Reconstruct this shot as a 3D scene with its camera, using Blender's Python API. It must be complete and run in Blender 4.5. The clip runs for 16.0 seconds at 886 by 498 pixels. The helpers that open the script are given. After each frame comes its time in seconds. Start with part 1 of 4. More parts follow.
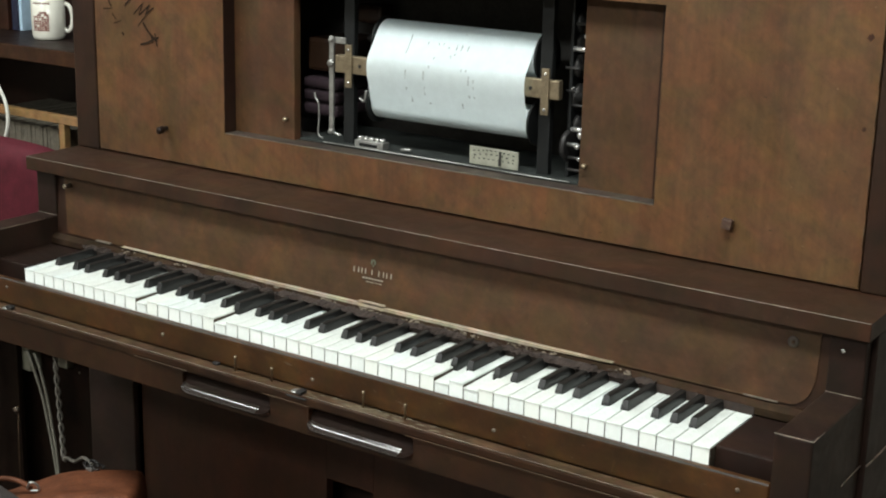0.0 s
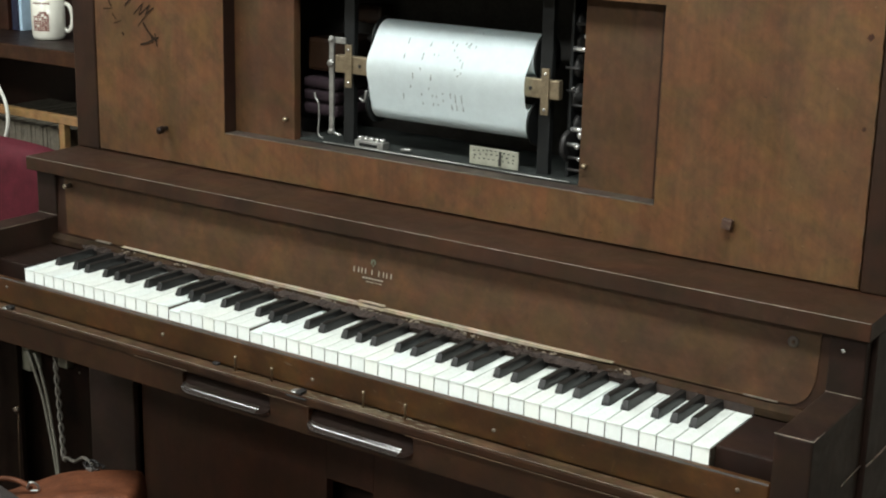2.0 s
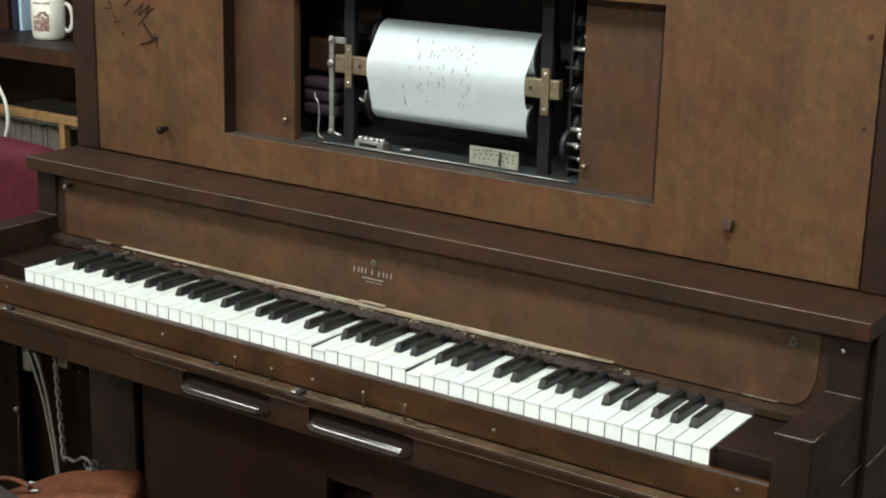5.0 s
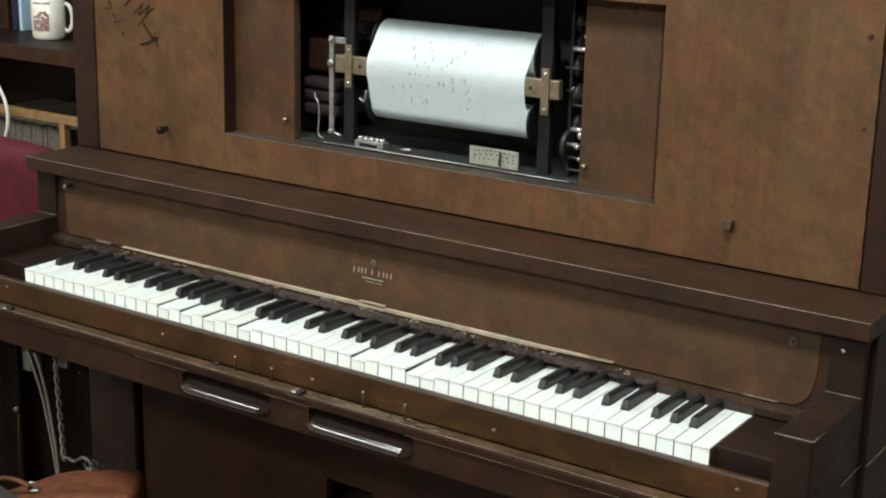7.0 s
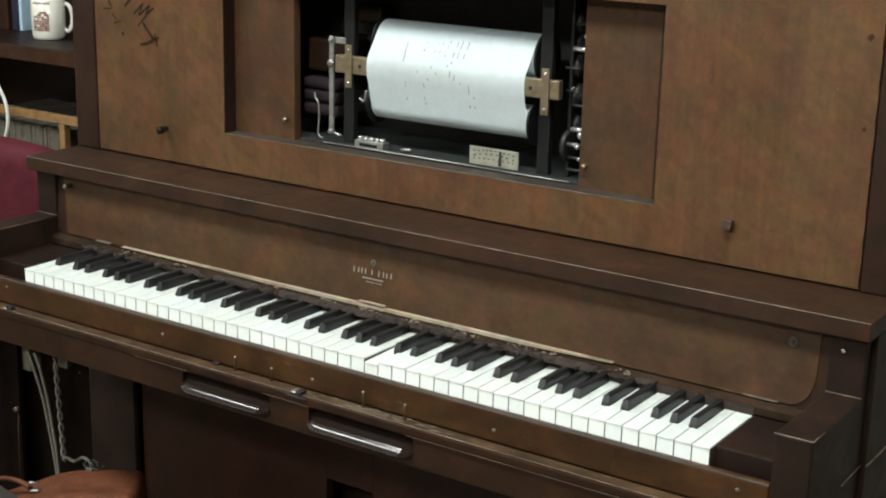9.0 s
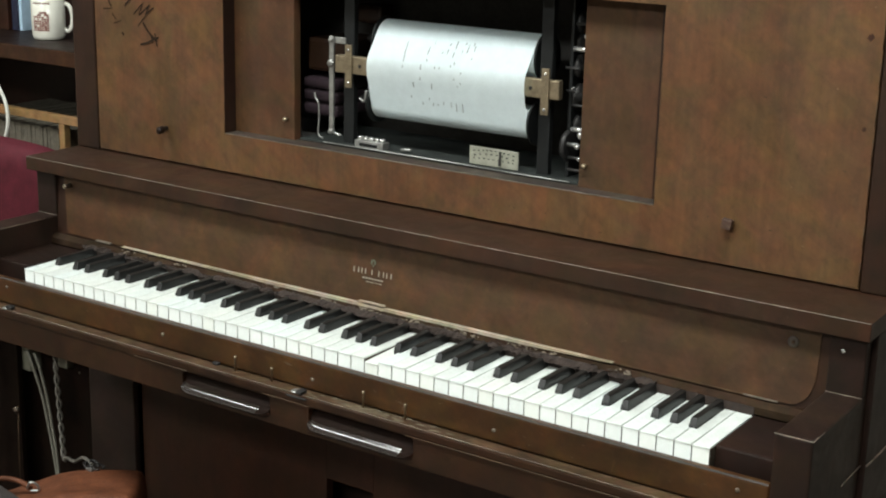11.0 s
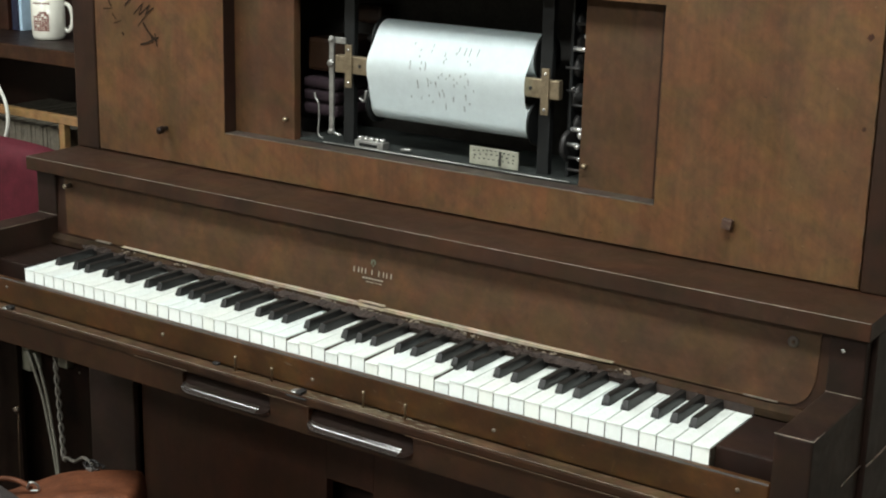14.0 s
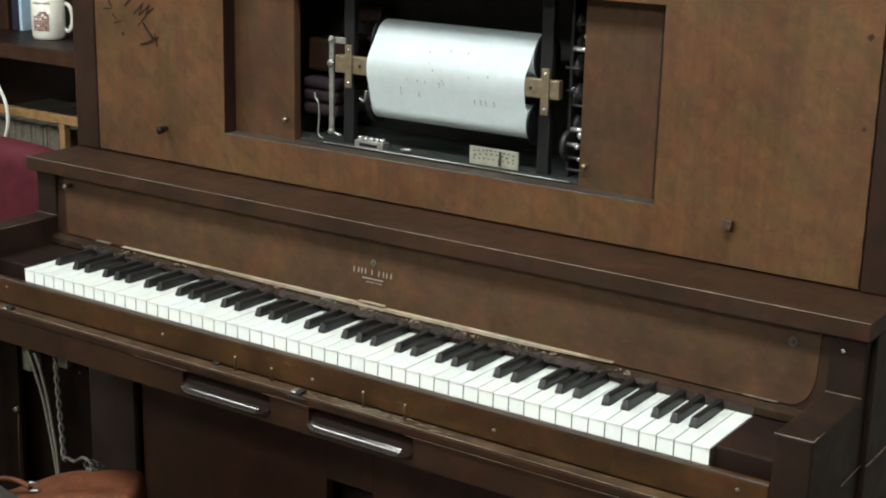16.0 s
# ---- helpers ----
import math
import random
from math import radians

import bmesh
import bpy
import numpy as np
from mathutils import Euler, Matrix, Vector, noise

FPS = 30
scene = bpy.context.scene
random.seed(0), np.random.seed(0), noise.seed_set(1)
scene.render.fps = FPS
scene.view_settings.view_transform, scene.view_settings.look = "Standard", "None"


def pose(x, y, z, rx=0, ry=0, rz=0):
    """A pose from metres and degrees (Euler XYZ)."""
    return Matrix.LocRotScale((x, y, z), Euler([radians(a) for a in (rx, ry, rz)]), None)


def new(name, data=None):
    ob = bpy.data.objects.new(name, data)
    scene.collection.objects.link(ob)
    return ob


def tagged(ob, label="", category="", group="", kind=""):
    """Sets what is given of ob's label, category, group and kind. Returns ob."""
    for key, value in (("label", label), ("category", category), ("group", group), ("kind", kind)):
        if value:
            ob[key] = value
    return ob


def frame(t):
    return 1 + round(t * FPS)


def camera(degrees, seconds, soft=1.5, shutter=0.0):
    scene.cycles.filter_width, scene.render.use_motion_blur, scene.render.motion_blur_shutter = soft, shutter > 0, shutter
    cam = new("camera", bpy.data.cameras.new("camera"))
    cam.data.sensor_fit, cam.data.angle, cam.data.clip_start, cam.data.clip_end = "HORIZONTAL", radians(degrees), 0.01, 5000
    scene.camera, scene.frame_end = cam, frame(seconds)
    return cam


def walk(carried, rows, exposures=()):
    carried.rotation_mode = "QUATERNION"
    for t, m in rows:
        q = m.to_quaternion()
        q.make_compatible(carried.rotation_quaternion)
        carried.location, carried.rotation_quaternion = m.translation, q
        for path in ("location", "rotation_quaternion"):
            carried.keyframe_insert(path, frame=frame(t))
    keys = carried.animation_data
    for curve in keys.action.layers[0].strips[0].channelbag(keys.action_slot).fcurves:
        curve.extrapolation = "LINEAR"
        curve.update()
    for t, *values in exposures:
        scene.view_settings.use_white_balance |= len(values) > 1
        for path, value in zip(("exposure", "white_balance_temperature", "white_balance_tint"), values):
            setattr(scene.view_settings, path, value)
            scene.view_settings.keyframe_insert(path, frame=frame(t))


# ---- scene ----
# ---------------------------------------------------------------- camera
cam = camera(34.516, 16.0, soft=2.05)
STAND = pose(1.837, -1.4899, 1.4033, 74.6072, -1.3365, 34.3146)
walk(cam, [(0.0, STAND), (16.0, STAND)], exposures=[(0.0, 0.03), (16.0, 0.03)])

# ---------------------------------------------------------------- world and light
world = bpy.data.worlds.new("world")
world.use_nodes = True
world.node_tree.nodes["Background"].inputs[0].default_value = (0.8, 0.9, 1.0, 1)
world.node_tree.nodes["Background"].inputs[1].default_value = 0.1
scene.world = world

# Lamps out of view; the pair at y -3.0 is added as fill.
LAMPS = [(-0.85, -0.85), (1.3, -0.85), (-0.85, -3.0), (1.3, -3.0)]
CEILING = 2.75
for lx, ly in LAMPS:
    light = bpy.data.lights.new("ceiling_lamp_light", "AREA")
    light.shape, light.size, light.size_y = "RECTANGLE", 1.15, 0.52
    light.energy = (57 if lx > 0 else 41) if ly > -2 else 50
    light.color = (0.96, 1.0, 0.97)
    lamp = new("ceiling_lamp_light", light)
    lamp.location = (lx, ly, CEILING - 0.075)


# ---------------------------------------------------------------- materials
def nodes_of(name, rough=0.5, metal=0.0, coat=0.0):
    m = bpy.data.materials.new(name)
    m.use_nodes = True
    nt = m.node_tree
    b = nt.nodes["Principled BSDF"]
    b.inputs["Roughness"].default_value = rough
    b.inputs["Metallic"].default_value = metal
    b.inputs["Coat Weight"].default_value = coat
    return m, nt, b


def add(nt, kind, **inputs):
    n = nt.nodes.new(kind)
    for k, v in inputs.items():
        n.inputs[k].default_value = v
    return n


def noise_of(nt, scale, stretch=(1, 1, 1), detail=6.0, rough=0.6, distort=0.0):
    co = nt.nodes.new("ShaderNodeTexCoord")
    mp = nt.nodes.new("ShaderNodeMapping")
    mp.inputs["Scale"].default_value = stretch
    nt.links.new(co.outputs["Object"], mp.inputs["Vector"])
    n = add(nt, "ShaderNodeTexNoise", Scale=scale, Detail=detail, Roughness=rough, Distortion=distort)
    nt.links.new(mp.outputs["Vector"], n.inputs["Vector"])
    return n.outputs["Fac"]


def ramp(nt, fac, stops):
    r = nt.nodes.new("ShaderNodeValToRGB")
    e = r.color_ramp.elements
    while len(e) < len(stops):
        e.new(0.5)
    for el, (p, c) in zip(e, stops):
        el.position, el.color = p, (*c, 1)
    nt.links.new(fac, r.inputs["Fac"])
    return r.outputs["Color"]


def mix(nt, fac, a, b, kind="MIX"):
    n = nt.nodes.new("ShaderNodeMix")
    n.data_type, n.blend_type = "RGBA", kind
    for v, sock in ((fac, n.inputs["Factor"]), (a, n.inputs[6]), (b, n.inputs[7])):
        if isinstance(v, (int, float)):
            sock.default_value = v
        elif isinstance(v, tuple):
            sock.default_value = (*v, 1)
        else:
            nt.links.new(v, sock)
    return n.outputs[2]


def bump(nt, bsdf, fac, strength, distance=0.001):
    n = add(nt, "ShaderNodeBump", Strength=strength, Distance=distance)
    nt.links.new(fac, n.inputs["Height"])
    nt.links.new(n.outputs["Normal"], bsdf.inputs["Normal"])


def wood(name, dark, mid, light, stretch, rough=0.42, grain=34.0, scuff=0.5, coat=0.1, patch=5.0, ripple=0.0):
    """Old varnished veneer: grain along the unstretched axis, cloudy figure, dull worn patches, specks."""
    m, nt, b = nodes_of(name, rough, 0.0, coat)
    b.inputs["Coat Roughness"].default_value = 0.3
    b.inputs["Specular IOR Level"].default_value = 0.24
    figure = ramp(nt, noise_of(nt, patch, (1, 1, 1), 5, 0.62, 0.6), [(0.3, dark), (0.52, mid), (0.74, light)])
    g = noise_of(nt, grain, stretch, 5, 0.65, 0.25)
    lines = ramp(nt, g, [(0.28, (0.55, 0.52, 0.5)), (0.5, (0.95, 0.95, 0.95)), (0.75, (1.25, 1.2, 1.15))])
    warm = ramp(nt, noise_of(nt, patch * 1.7, (1, 1, 0.7), 4, 0.6, 1.2), [(0.40, (0.95, 0.98, 1.02)), (0.60, (1.07, 1.0, 0.90))])
    figure = mix(nt, 0.9, figure, warm, "MULTIPLY")
    hue = ramp(nt, noise_of(nt, patch * 2.4, (1, 1, 1), 3, 0.55, 0.8), [(0.38, (0.93, 1.035, 0.93)), (0.5, (1, 1, 1)), (0.62, (1.07, 0.96, 1.02))])
    figure = mix(nt, 0.9, figure, hue, "MULTIPLY")
    smudge = ramp(nt, noise_of(nt, patch * 3.1, (1, 1, 1), 7, 0.7, 0.5), [(0.34, (0.84, 0.84, 0.84)), (0.5, (1, 1, 1)), (0.7, (1.09, 1.07, 1.04))])
    figure = mix(nt, 0.8, figure, smudge, "MULTIPLY")
    fleck = ramp(nt, noise_of(nt, patch * 7.5, (1, 1, 0.8), 6, 0.75, 0.8), [(0.32, (0.82, 0.83, 0.84)), (0.5, (1, 1, 1)), (0.68, (1.16, 1.08, 1.02))])
    figure = mix(nt, 0.8, figure, fleck, "MULTIPLY")
    stain = ramp(nt, noise_of(nt, 10.5, (1, 1, 0.6), 8, 0.68, 1.6), [(0.54, (1, 1, 1)), (0.70, (0.70, 0.68, 0.66))])
    figure = mix(nt, 0.75, figure, stain, "MULTIPLY")
    col = mix(nt, 0.48, figure, lines, "MULTIPLY")
    if ripple:
        # slanting bands of curly figure across the grain
        co, turn, mp = nt.nodes.new("ShaderNodeTexCoord"), nt.nodes.new("ShaderNodeMapping"), nt.nodes.new("ShaderNodeMapping")
        turn.inputs["Rotation"].default_value = (0, radians(-38), 0)
        mp.inputs["Scale"].default_value = (0.22, 1, 1)
        nt.links.new(co.outputs["Object"], turn.inputs["Vector"])
        nt.links.new(turn.outputs["Vector"], mp.inputs["Vector"])
        n = add(nt, "ShaderNodeTexNoise", Scale=62.0, Detail=4.0, Roughness=0.6, Distortion=0.7)
        nt.links.new(mp.outputs["Vector"], n.inputs["Vector"])
        curl = ramp(nt, n.outputs["Fac"], [(0.3, (0.70, 0.70, 0.72)), (0.5, (1, 1, 1)), (0.7, (1.26, 1.22, 1.12))])
        col = mix(nt, ripple, col, curl, "MULTIPLY")
    fine = ramp(nt, noise_of(nt, grain * 6, stretch, 3, 0.6), [(0.35, (0.8, 0.8, 0.8)), (0.65, (1.1, 1.1, 1.1))])
    col = mix(nt, 0.35, col, fine, "MULTIPLY")
    worn = ramp(nt, noise_of(nt, 13.0, (1, 1, 1), 8, 0.7, 1.0), [(0.60, (0, 0, 0)), (0.74, (scuff, scuff, scuff))])
    pale = tuple(min(1, c * 1.35 + 0.012) for c in light)
    col = mix(nt, worn, col, pale)
    speck = ramp(nt, noise_of(nt, 160.0, (1, 1, 1), 2, 0.5), [(0.76, (0, 0, 0)), (0.80, (0.5, 0.5, 0.5))])
    col = mix(nt, speck, col, tuple(c * 1.8 + 0.03 for c in light))
    nt.links.new(col, b.inputs["Base Color"])
    r = nt.nodes.new("ShaderNodeMapRange")
    r.inputs["To Min"].default_value, r.inputs["To Max"].default_value = rough - 0.16, rough + 0.30
    nt.links.new(noise_of(nt, 21.0, (1, 1, 1), 8, 0.75, 0.6), r.inputs["Value"])
    nt.links.new(r.outputs["Result"], b.inputs["Roughness"])
    bump(nt, b, noise_of(nt, 55.0, (1, 1, 1), 8, 0.7, 0.4), 0.16, 0.0009)
    return m


def plain(name, col, rough=0.5, metal=0.0, vary=0.25, scale=40.0, bumpy=0.1, coat=0.0, spec=0.5):
    """A surface of one colour with cloudy wear at two scales."""
    m, nt, b = nodes_of(name, rough, metal, coat)
    b.inputs["Specular IOR Level"].default_value = spec
    lo, hi = tuple(c * (1 - vary) for c in col), tuple(min(1, c * (1 + vary * 0.6)) for c in col)
    a = ramp(nt, noise_of(nt, scale, (1, 1, 1), 6, 0.65), [(0.3, lo), (0.7, hi)])
    f = ramp(nt, noise_of(nt, scale * 9, (1, 1, 1), 2, 0.5), [(0.3, (1 - vary, 1 - vary, 1 - vary)), (0.6, (1, 1, 1))])
    nt.links.new(mix(nt, 0.6, a, f, "MULTIPLY"), b.inputs["Base Color"])
    bump(nt, b, noise_of(nt, scale * 5, (1, 1, 1), 4, 0.6), bumpy, 0.0006)
    return m


V, H = (1, 1, 0.12), (0.1, 1, 1)
W_PANEL = wood("walnut_veneer", (0.068, 0.0345, 0.0160), (0.091, 0.0455, 0.0200), (0.113, 0.0565, 0.0245), V, 0.50, 22, 0.22, 0.05, 7.0, 0.38)
# Same veneer as the panel, about a third darker.
W_DOOR = wood("darker_door_veneer", (0.0465, 0.0232, 0.0115), (0.0620, 0.0308, 0.0146), (0.0780, 0.0385, 0.0174), V, 0.55, 22, 0.2, 0.0, 7.0, 0.35)
W_FALL = wood("fallboard_veneer", (0.0405, 0.0215, 0.0108), (0.0615, 0.0317, 0.0152), (0.0850, 0.0436, 0.0200), H, 0.48, 22, 0.22, 0.06, 8.0, 0.35)
W_DARK = wood("dark_mahogany", (0.019, 0.0092, 0.0050), (0.031, 0.0147, 0.0078), (0.047, 0.0225, 0.0118), H, 0.42, 30, 0.3, 0.05, 9.0)
W_POST = wood("dark_mahogany_upright", (0.0145, 0.0068, 0.0038), (0.0240, 0.0109, 0.0060), (0.0355, 0.0161, 0.0087), V, 0.42, 30, 0.25, 0.05, 7.0)
W_ARM = wood("arm_mahogany", (0.0105, 0.0054, 0.0036), (0.0172, 0.0086, 0.0056), (0.0262, 0.0130, 0.0082), V, 0.46, 30, 0.3, 0.03, 9.0)
# Shade on key blocks and recess reveals is put into this darker finish.
W_BLOCK = wood("worn_mahogany_shade_dark", (0.0085, 0.0040, 0.0028), (0.0135, 0.0062, 0.0042), (0.022, 0.010, 0.0065), H, 0.45, 30, 0.25, 0.05, 7.0)
W_RAILN = wood("dusty_name_rail", (0.0165, 0.0098, 0.0056), (0.0265, 0.0158, 0.0092), (0.0410, 0.0250, 0.0150), H, 0.75, 30, 0.4, 0.0, 14.0)
W_SLIP = wood("key_slip_walnut", (0.0216, 0.0100, 0.0038), (0.0456, 0.0208, 0.0070), (0.0760, 0.0376, 0.0120), H, 0.32, 22, 0.5, 0.25, 9.0, 0.5)
W_LEDGE = wood("worn_ledge", (0.0270, 0.0156, 0.0080), (0.0500, 0.0295, 0.0152), (0.0960, 0.0610, 0.0350), H, 0.5, 30, 0.6, 0.0, 16.0)
W_RAIL = wood("key_bed_mahogany", (0.0135, 0.0060, 0.0030), (0.0225, 0.0098, 0.0045), (0.0370, 0.0165, 0.0072), H, 0.36, 26, 0.3, 0.12, 11.0)
W_LOWER = wood("lower_mahogany", (0.0205, 0.0082, 0.0046), (0.0300, 0.0118, 0.0064), (0.0410, 0.0162, 0.0086), V, 0.42, 26, 0.2, 0.05, 6.0)
# Shade in the pocket walls and beside the piano is put into this colour.
W_SHADED = wood("shade_darkened_wood", (0.0062, 0.0036, 0.0025), (0.0092, 0.0053, 0.0037), (0.0130, 0.0075, 0.0052), V, 0.6, 26, 0.2, 0.0, 6.0)
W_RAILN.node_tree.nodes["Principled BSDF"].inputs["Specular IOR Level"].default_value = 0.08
W_SHADED.node_tree.nodes["Principled BSDF"].inputs["Specular IOR Level"].default_value = 0.06
W_EDGE = wood("worn_edge", (0.07, 0.055, 0.043), (0.13, 0.105, 0.085), (0.24, 0.20, 0.165), H, 0.45, 40, 0.5, 0.1, 20.0)
W_STRIP_D = wood("dull_stud", (0.050, 0.041, 0.033), (0.085, 0.070, 0.057), (0.130, 0.108, 0.088), H, 0.5, 40, 0.4, 0.1, 30.0)
W_KNOB = wood("worn_red_knob", (0.040, 0.0235, 0.0175), (0.066, 0.040, 0.030), (0.105, 0.068, 0.052), H, 0.45, 60, 0.5, 0.1, 60.0)
W_SILL = wood("dusty_sill", (0.028, 0.0215, 0.0175), (0.043, 0.034, 0.028), (0.060, 0.048, 0.040), H, 0.5, 30, 0.3, 0.1, 12.0)
W_SLIPTOP = wood("dusty_slip_top", (0.022, 0.0180, 0.0155), (0.036, 0.0300, 0.0262), (0.056, 0.047, 0.041), H, 0.55, 40, 0.4, 0.0, 20.0)
W_STILE = wood("dull_stile", (0.0120, 0.0066, 0.0047), (0.0182, 0.0100, 0.0070), (0.0260, 0.0145, 0.0100), V, 0.5, 28, 0.25, 0.0, 7.0)
W_SHELF = wood("shelf_wood", (0.026, 0.0105, 0.005), (0.050, 0.020, 0.009), (0.075, 0.031, 0.0135), H, 0.5, 30, 0.4, 0.0, 8.0)
W_PINE = wood("pale_pine", (0.19, 0.11, 0.045), (0.28, 0.17, 0.075), (0.35, 0.23, 0.11), H, 0.55, 30, 0.2, 0.0, 8.0)
W_STRIP = wood("bare_strip", (0.20, 0.17, 0.125), (0.34, 0.295, 0.225), (0.46, 0.41, 0.32), H, 0.6, 40, 0.3, 0.0, 16.0)
# Shadow on the keys' sides is put into a darker timber.
W_KEY = wood("shaded_key_timber", (0.055, 0.045, 0.036), (0.09, 0.074, 0.058), (0.13, 0.105, 0.082), (1, 0.1, 1), 0.6, 60, 0.2, 0.0, 20.0)
# Tops dimmed below the fronts: stronger front light put into the colours.
IVORY = plain("aged_key_tops_dimmed", (0.69, 0.735, 0.715), 0.30, 0, 0.14, 30, 0.04, 0.2)
FRONTS = plain("key_fronts_brightened", (0.885, 0.93, 0.905), 0.35, 0, 0.06, 40, 0.02)


def each_its_own(m, stops):
    """Tints a shared material a little differently from piece to piece."""
    nt = m.node_tree
    sock = nt.nodes["Principled BSDF"].inputs["Base Color"]
    old = sock.links[0].from_socket
    tint = ramp(nt, nt.nodes.new("ShaderNodeObjectInfo").outputs["Random"], stops)
    nt.links.new(mix(nt, 1.0, old, tint, "MULTIPLY"), sock)


each_its_own(IVORY, [(0.0, (0.90, 0.90, 0.89)), (0.3, (1.0, 0.99, 0.96)), (0.6, (0.97, 1.0, 1.0)), (1.0, (1.0, 0.98, 0.94))])
each_its_own(FRONTS, [(0.0, (0.94, 0.95, 0.95)), (0.5, (1.0, 1.0, 1.0)), (1.0, (0.99, 0.98, 0.95))])
EBONY = plain("ebony", (0.0095, 0.0095, 0.0092), 0.40, 0, 0.5, 60, 0.15, 0.1)
PAPER = plain("roll_paper", (0.81, 0.885, 0.90), 0.7, 0, 0.05, 60, 0.05)
HOLE = plain("perforation_dark", (0.06, 0.052, 0.046), 0.8)
BLACK = plain("black_lacquer", (0.0048, 0.0056, 0.0056), 0.6, 0, 0.4, 50, 0.1, 0.0, 0.3)
INSIDE = plain("dark_board", (0.040, 0.037, 0.034), 0.8, 0, 0.4, 15, 0.2, 0.0, 0.2)
SLATE = plain("dusty_slate_paint", (0.026, 0.030, 0.028), 0.6, 0, 0.5, 25, 0.2, 0.0, 0.3)
BRASS = plain("dull_brass", (0.34, 0.275, 0.185), 0.42, 0.85, 0.35, 70, 0.15)
NICKEL = plain("nickel", (0.72, 0.72, 0.70), 0.22, 0.8, 0.2, 90, 0.05)
STEEL = plain("dull_steel", (0.40, 0.40, 0.38), 0.42, 0.8, 0.35, 90, 0.1)
IRON = plain("dark_iron", (0.045, 0.043, 0.042), 0.5, 0.6, 0.4, 60, 0.2)
DIALP = plain("dial_plate", (0.3060, 0.3060, 0.2465), 0.45, 0.2, 0.25, 60, 0.05)
DUST = plain("grey_dust", (0.1350, 0.1110, 0.0690), 0.95, 0, 0.5, 200, 0.4)
INK = plain("black_marker", (0.030, 0.019, 0.013), 0.9, 0, 0.4, 90, 0.1, 0.0, 0.05)
VERDIGRIS = plain("dull_green_gilt", (0.115, 0.130, 0.090), 0.6, 0.1, 0.4, 300, 0.05)
GILT = plain("faded_gilt", (0.36, 0.325, 0.265), 0.5, 0.2, 0.3, 300, 0.05)
BELLOWS = plain("purple_bellows_cloth", (0.0150, 0.0040, 0.0088), 0.8, 0, 0.4, 60, 0.3)
FELT = plain("moth_eaten_felt", (0.1872, 0.1512, 0.1116), 0.95, 0, 0.5, 120, 0.5)
DUSTY = plain("dark_felt", (0.032, 0.0205, 0.0155), 0.95, 0, 0.5, 90, 0.4)
MAROON = plain("maroon_vinyl", (0.070, 0.0085, 0.0150), 0.7, 0, 0.3, 30, 0.25, 0.0, 0.2)
LEATHER = plain("tan_leather", (0.105, 0.0350, 0.0150), 0.6, 0, 0.45, 22, 0.5, 0.0, 0.22)
STRAP_D = plain("grey_brown_webbing", (0.020, 0.0145, 0.0118), 0.8, 0, 0.35, 60, 0.4)
MUG = plain("glazed_cream", (0.72, 0.71, 0.63), 0.2, 0, 0.05, 20, 0.02, 0.4)
MUGP = plain("brown_print", (0.24, 0.105, 0.085), 0.35, 0, 0.3, 120, 0.02)
BOOKB = plain("pale_blue_card", (0.42, 0.58, 0.72), 0.6, 0, 0.1, 30)
NAVY = plain("navy_card", (0.012, 0.014, 0.035), 0.6)
SLEEVE = plain("grey_card", (0.115, 0.10, 0.075), 0.75, 0, 0.4, 60)
CABLE = plain("white_cable", (0.58, 0.58, 0.52), 0.45, 0, 0.12, 50)
CABLE_OLD = plain("yellowed_cable", (0.20, 0.19, 0.155), 0.5, 0, 0.2, 50)
TWIST = plain("grey_twisted_flex", (0.20, 0.185, 0.16), 0.35, 0, 0.3, 120)
BEIGE = plain("beige_plastic", (0.15, 0.145, 0.11), 0.5, 0, 0.2, 30)
WALLP = plain("cream_wall_paint", (0.36, 0.33, 0.28), 0.8, 0, 0.1, 4)
CEILP = plain("white_ceiling_tile", (0.75, 0.75, 0.72), 0.9, 0, 0.1, 6)
FLOORM = plain("worn_brown_lino", (0.10, 0.075, 0.055), 0.5, 0, 0.3, 8)
ENAMEL = plain("white_enamel", (0.75, 0.75, 0.73), 0.4, 0, 0.05, 20)
GLOW, _nt, _b = nodes_of("lit_diffuser", 0.5)
_b.inputs["Emission Color"].default_value = (0.95, 1.0, 0.93, 1)
_b.inputs["Emission Strength"].default_value = 6.0


Y0 = -0.042
# grey of the tray floors' dim reflection put into the colour
SATIN = plain("sheen_greyed_varnish", (0.028, 0.0225, 0.0195), 0.24, 0, 0.4, 60, 0.06, 0.1, 0.5)
GLOSS = plain("glossy_black_varnish", (0.014, 0.010, 0.008), 0.13, 0, 0.4, 60, 0.06, 0.4, 0.7)


# ---------------------------------------------------------------- mesh helpers
def part(name, bm, mats, parent=None, label=""):
    """Links a bmesh as one mesh object, under a thing or a part."""
    bmesh.ops.recalc_face_normals(bm, faces=bm.faces)
    me = bpy.data.meshes.new(name)
    bm.to_mesh(me)
    bm.free()
    for m in (mats if isinstance(mats, (list, tuple)) else [mats]):
        me.materials.append(m)
    ob = new(name, me)
    ob.parent = parent
    return tagged(ob, label)


def thing(name, label, category, at=(0, 0, 0), group="", kind=""):
    return tagged(place(new(name), at), label, category, group, kind)


def place(ob, at):
    ob.location = at
    return ob


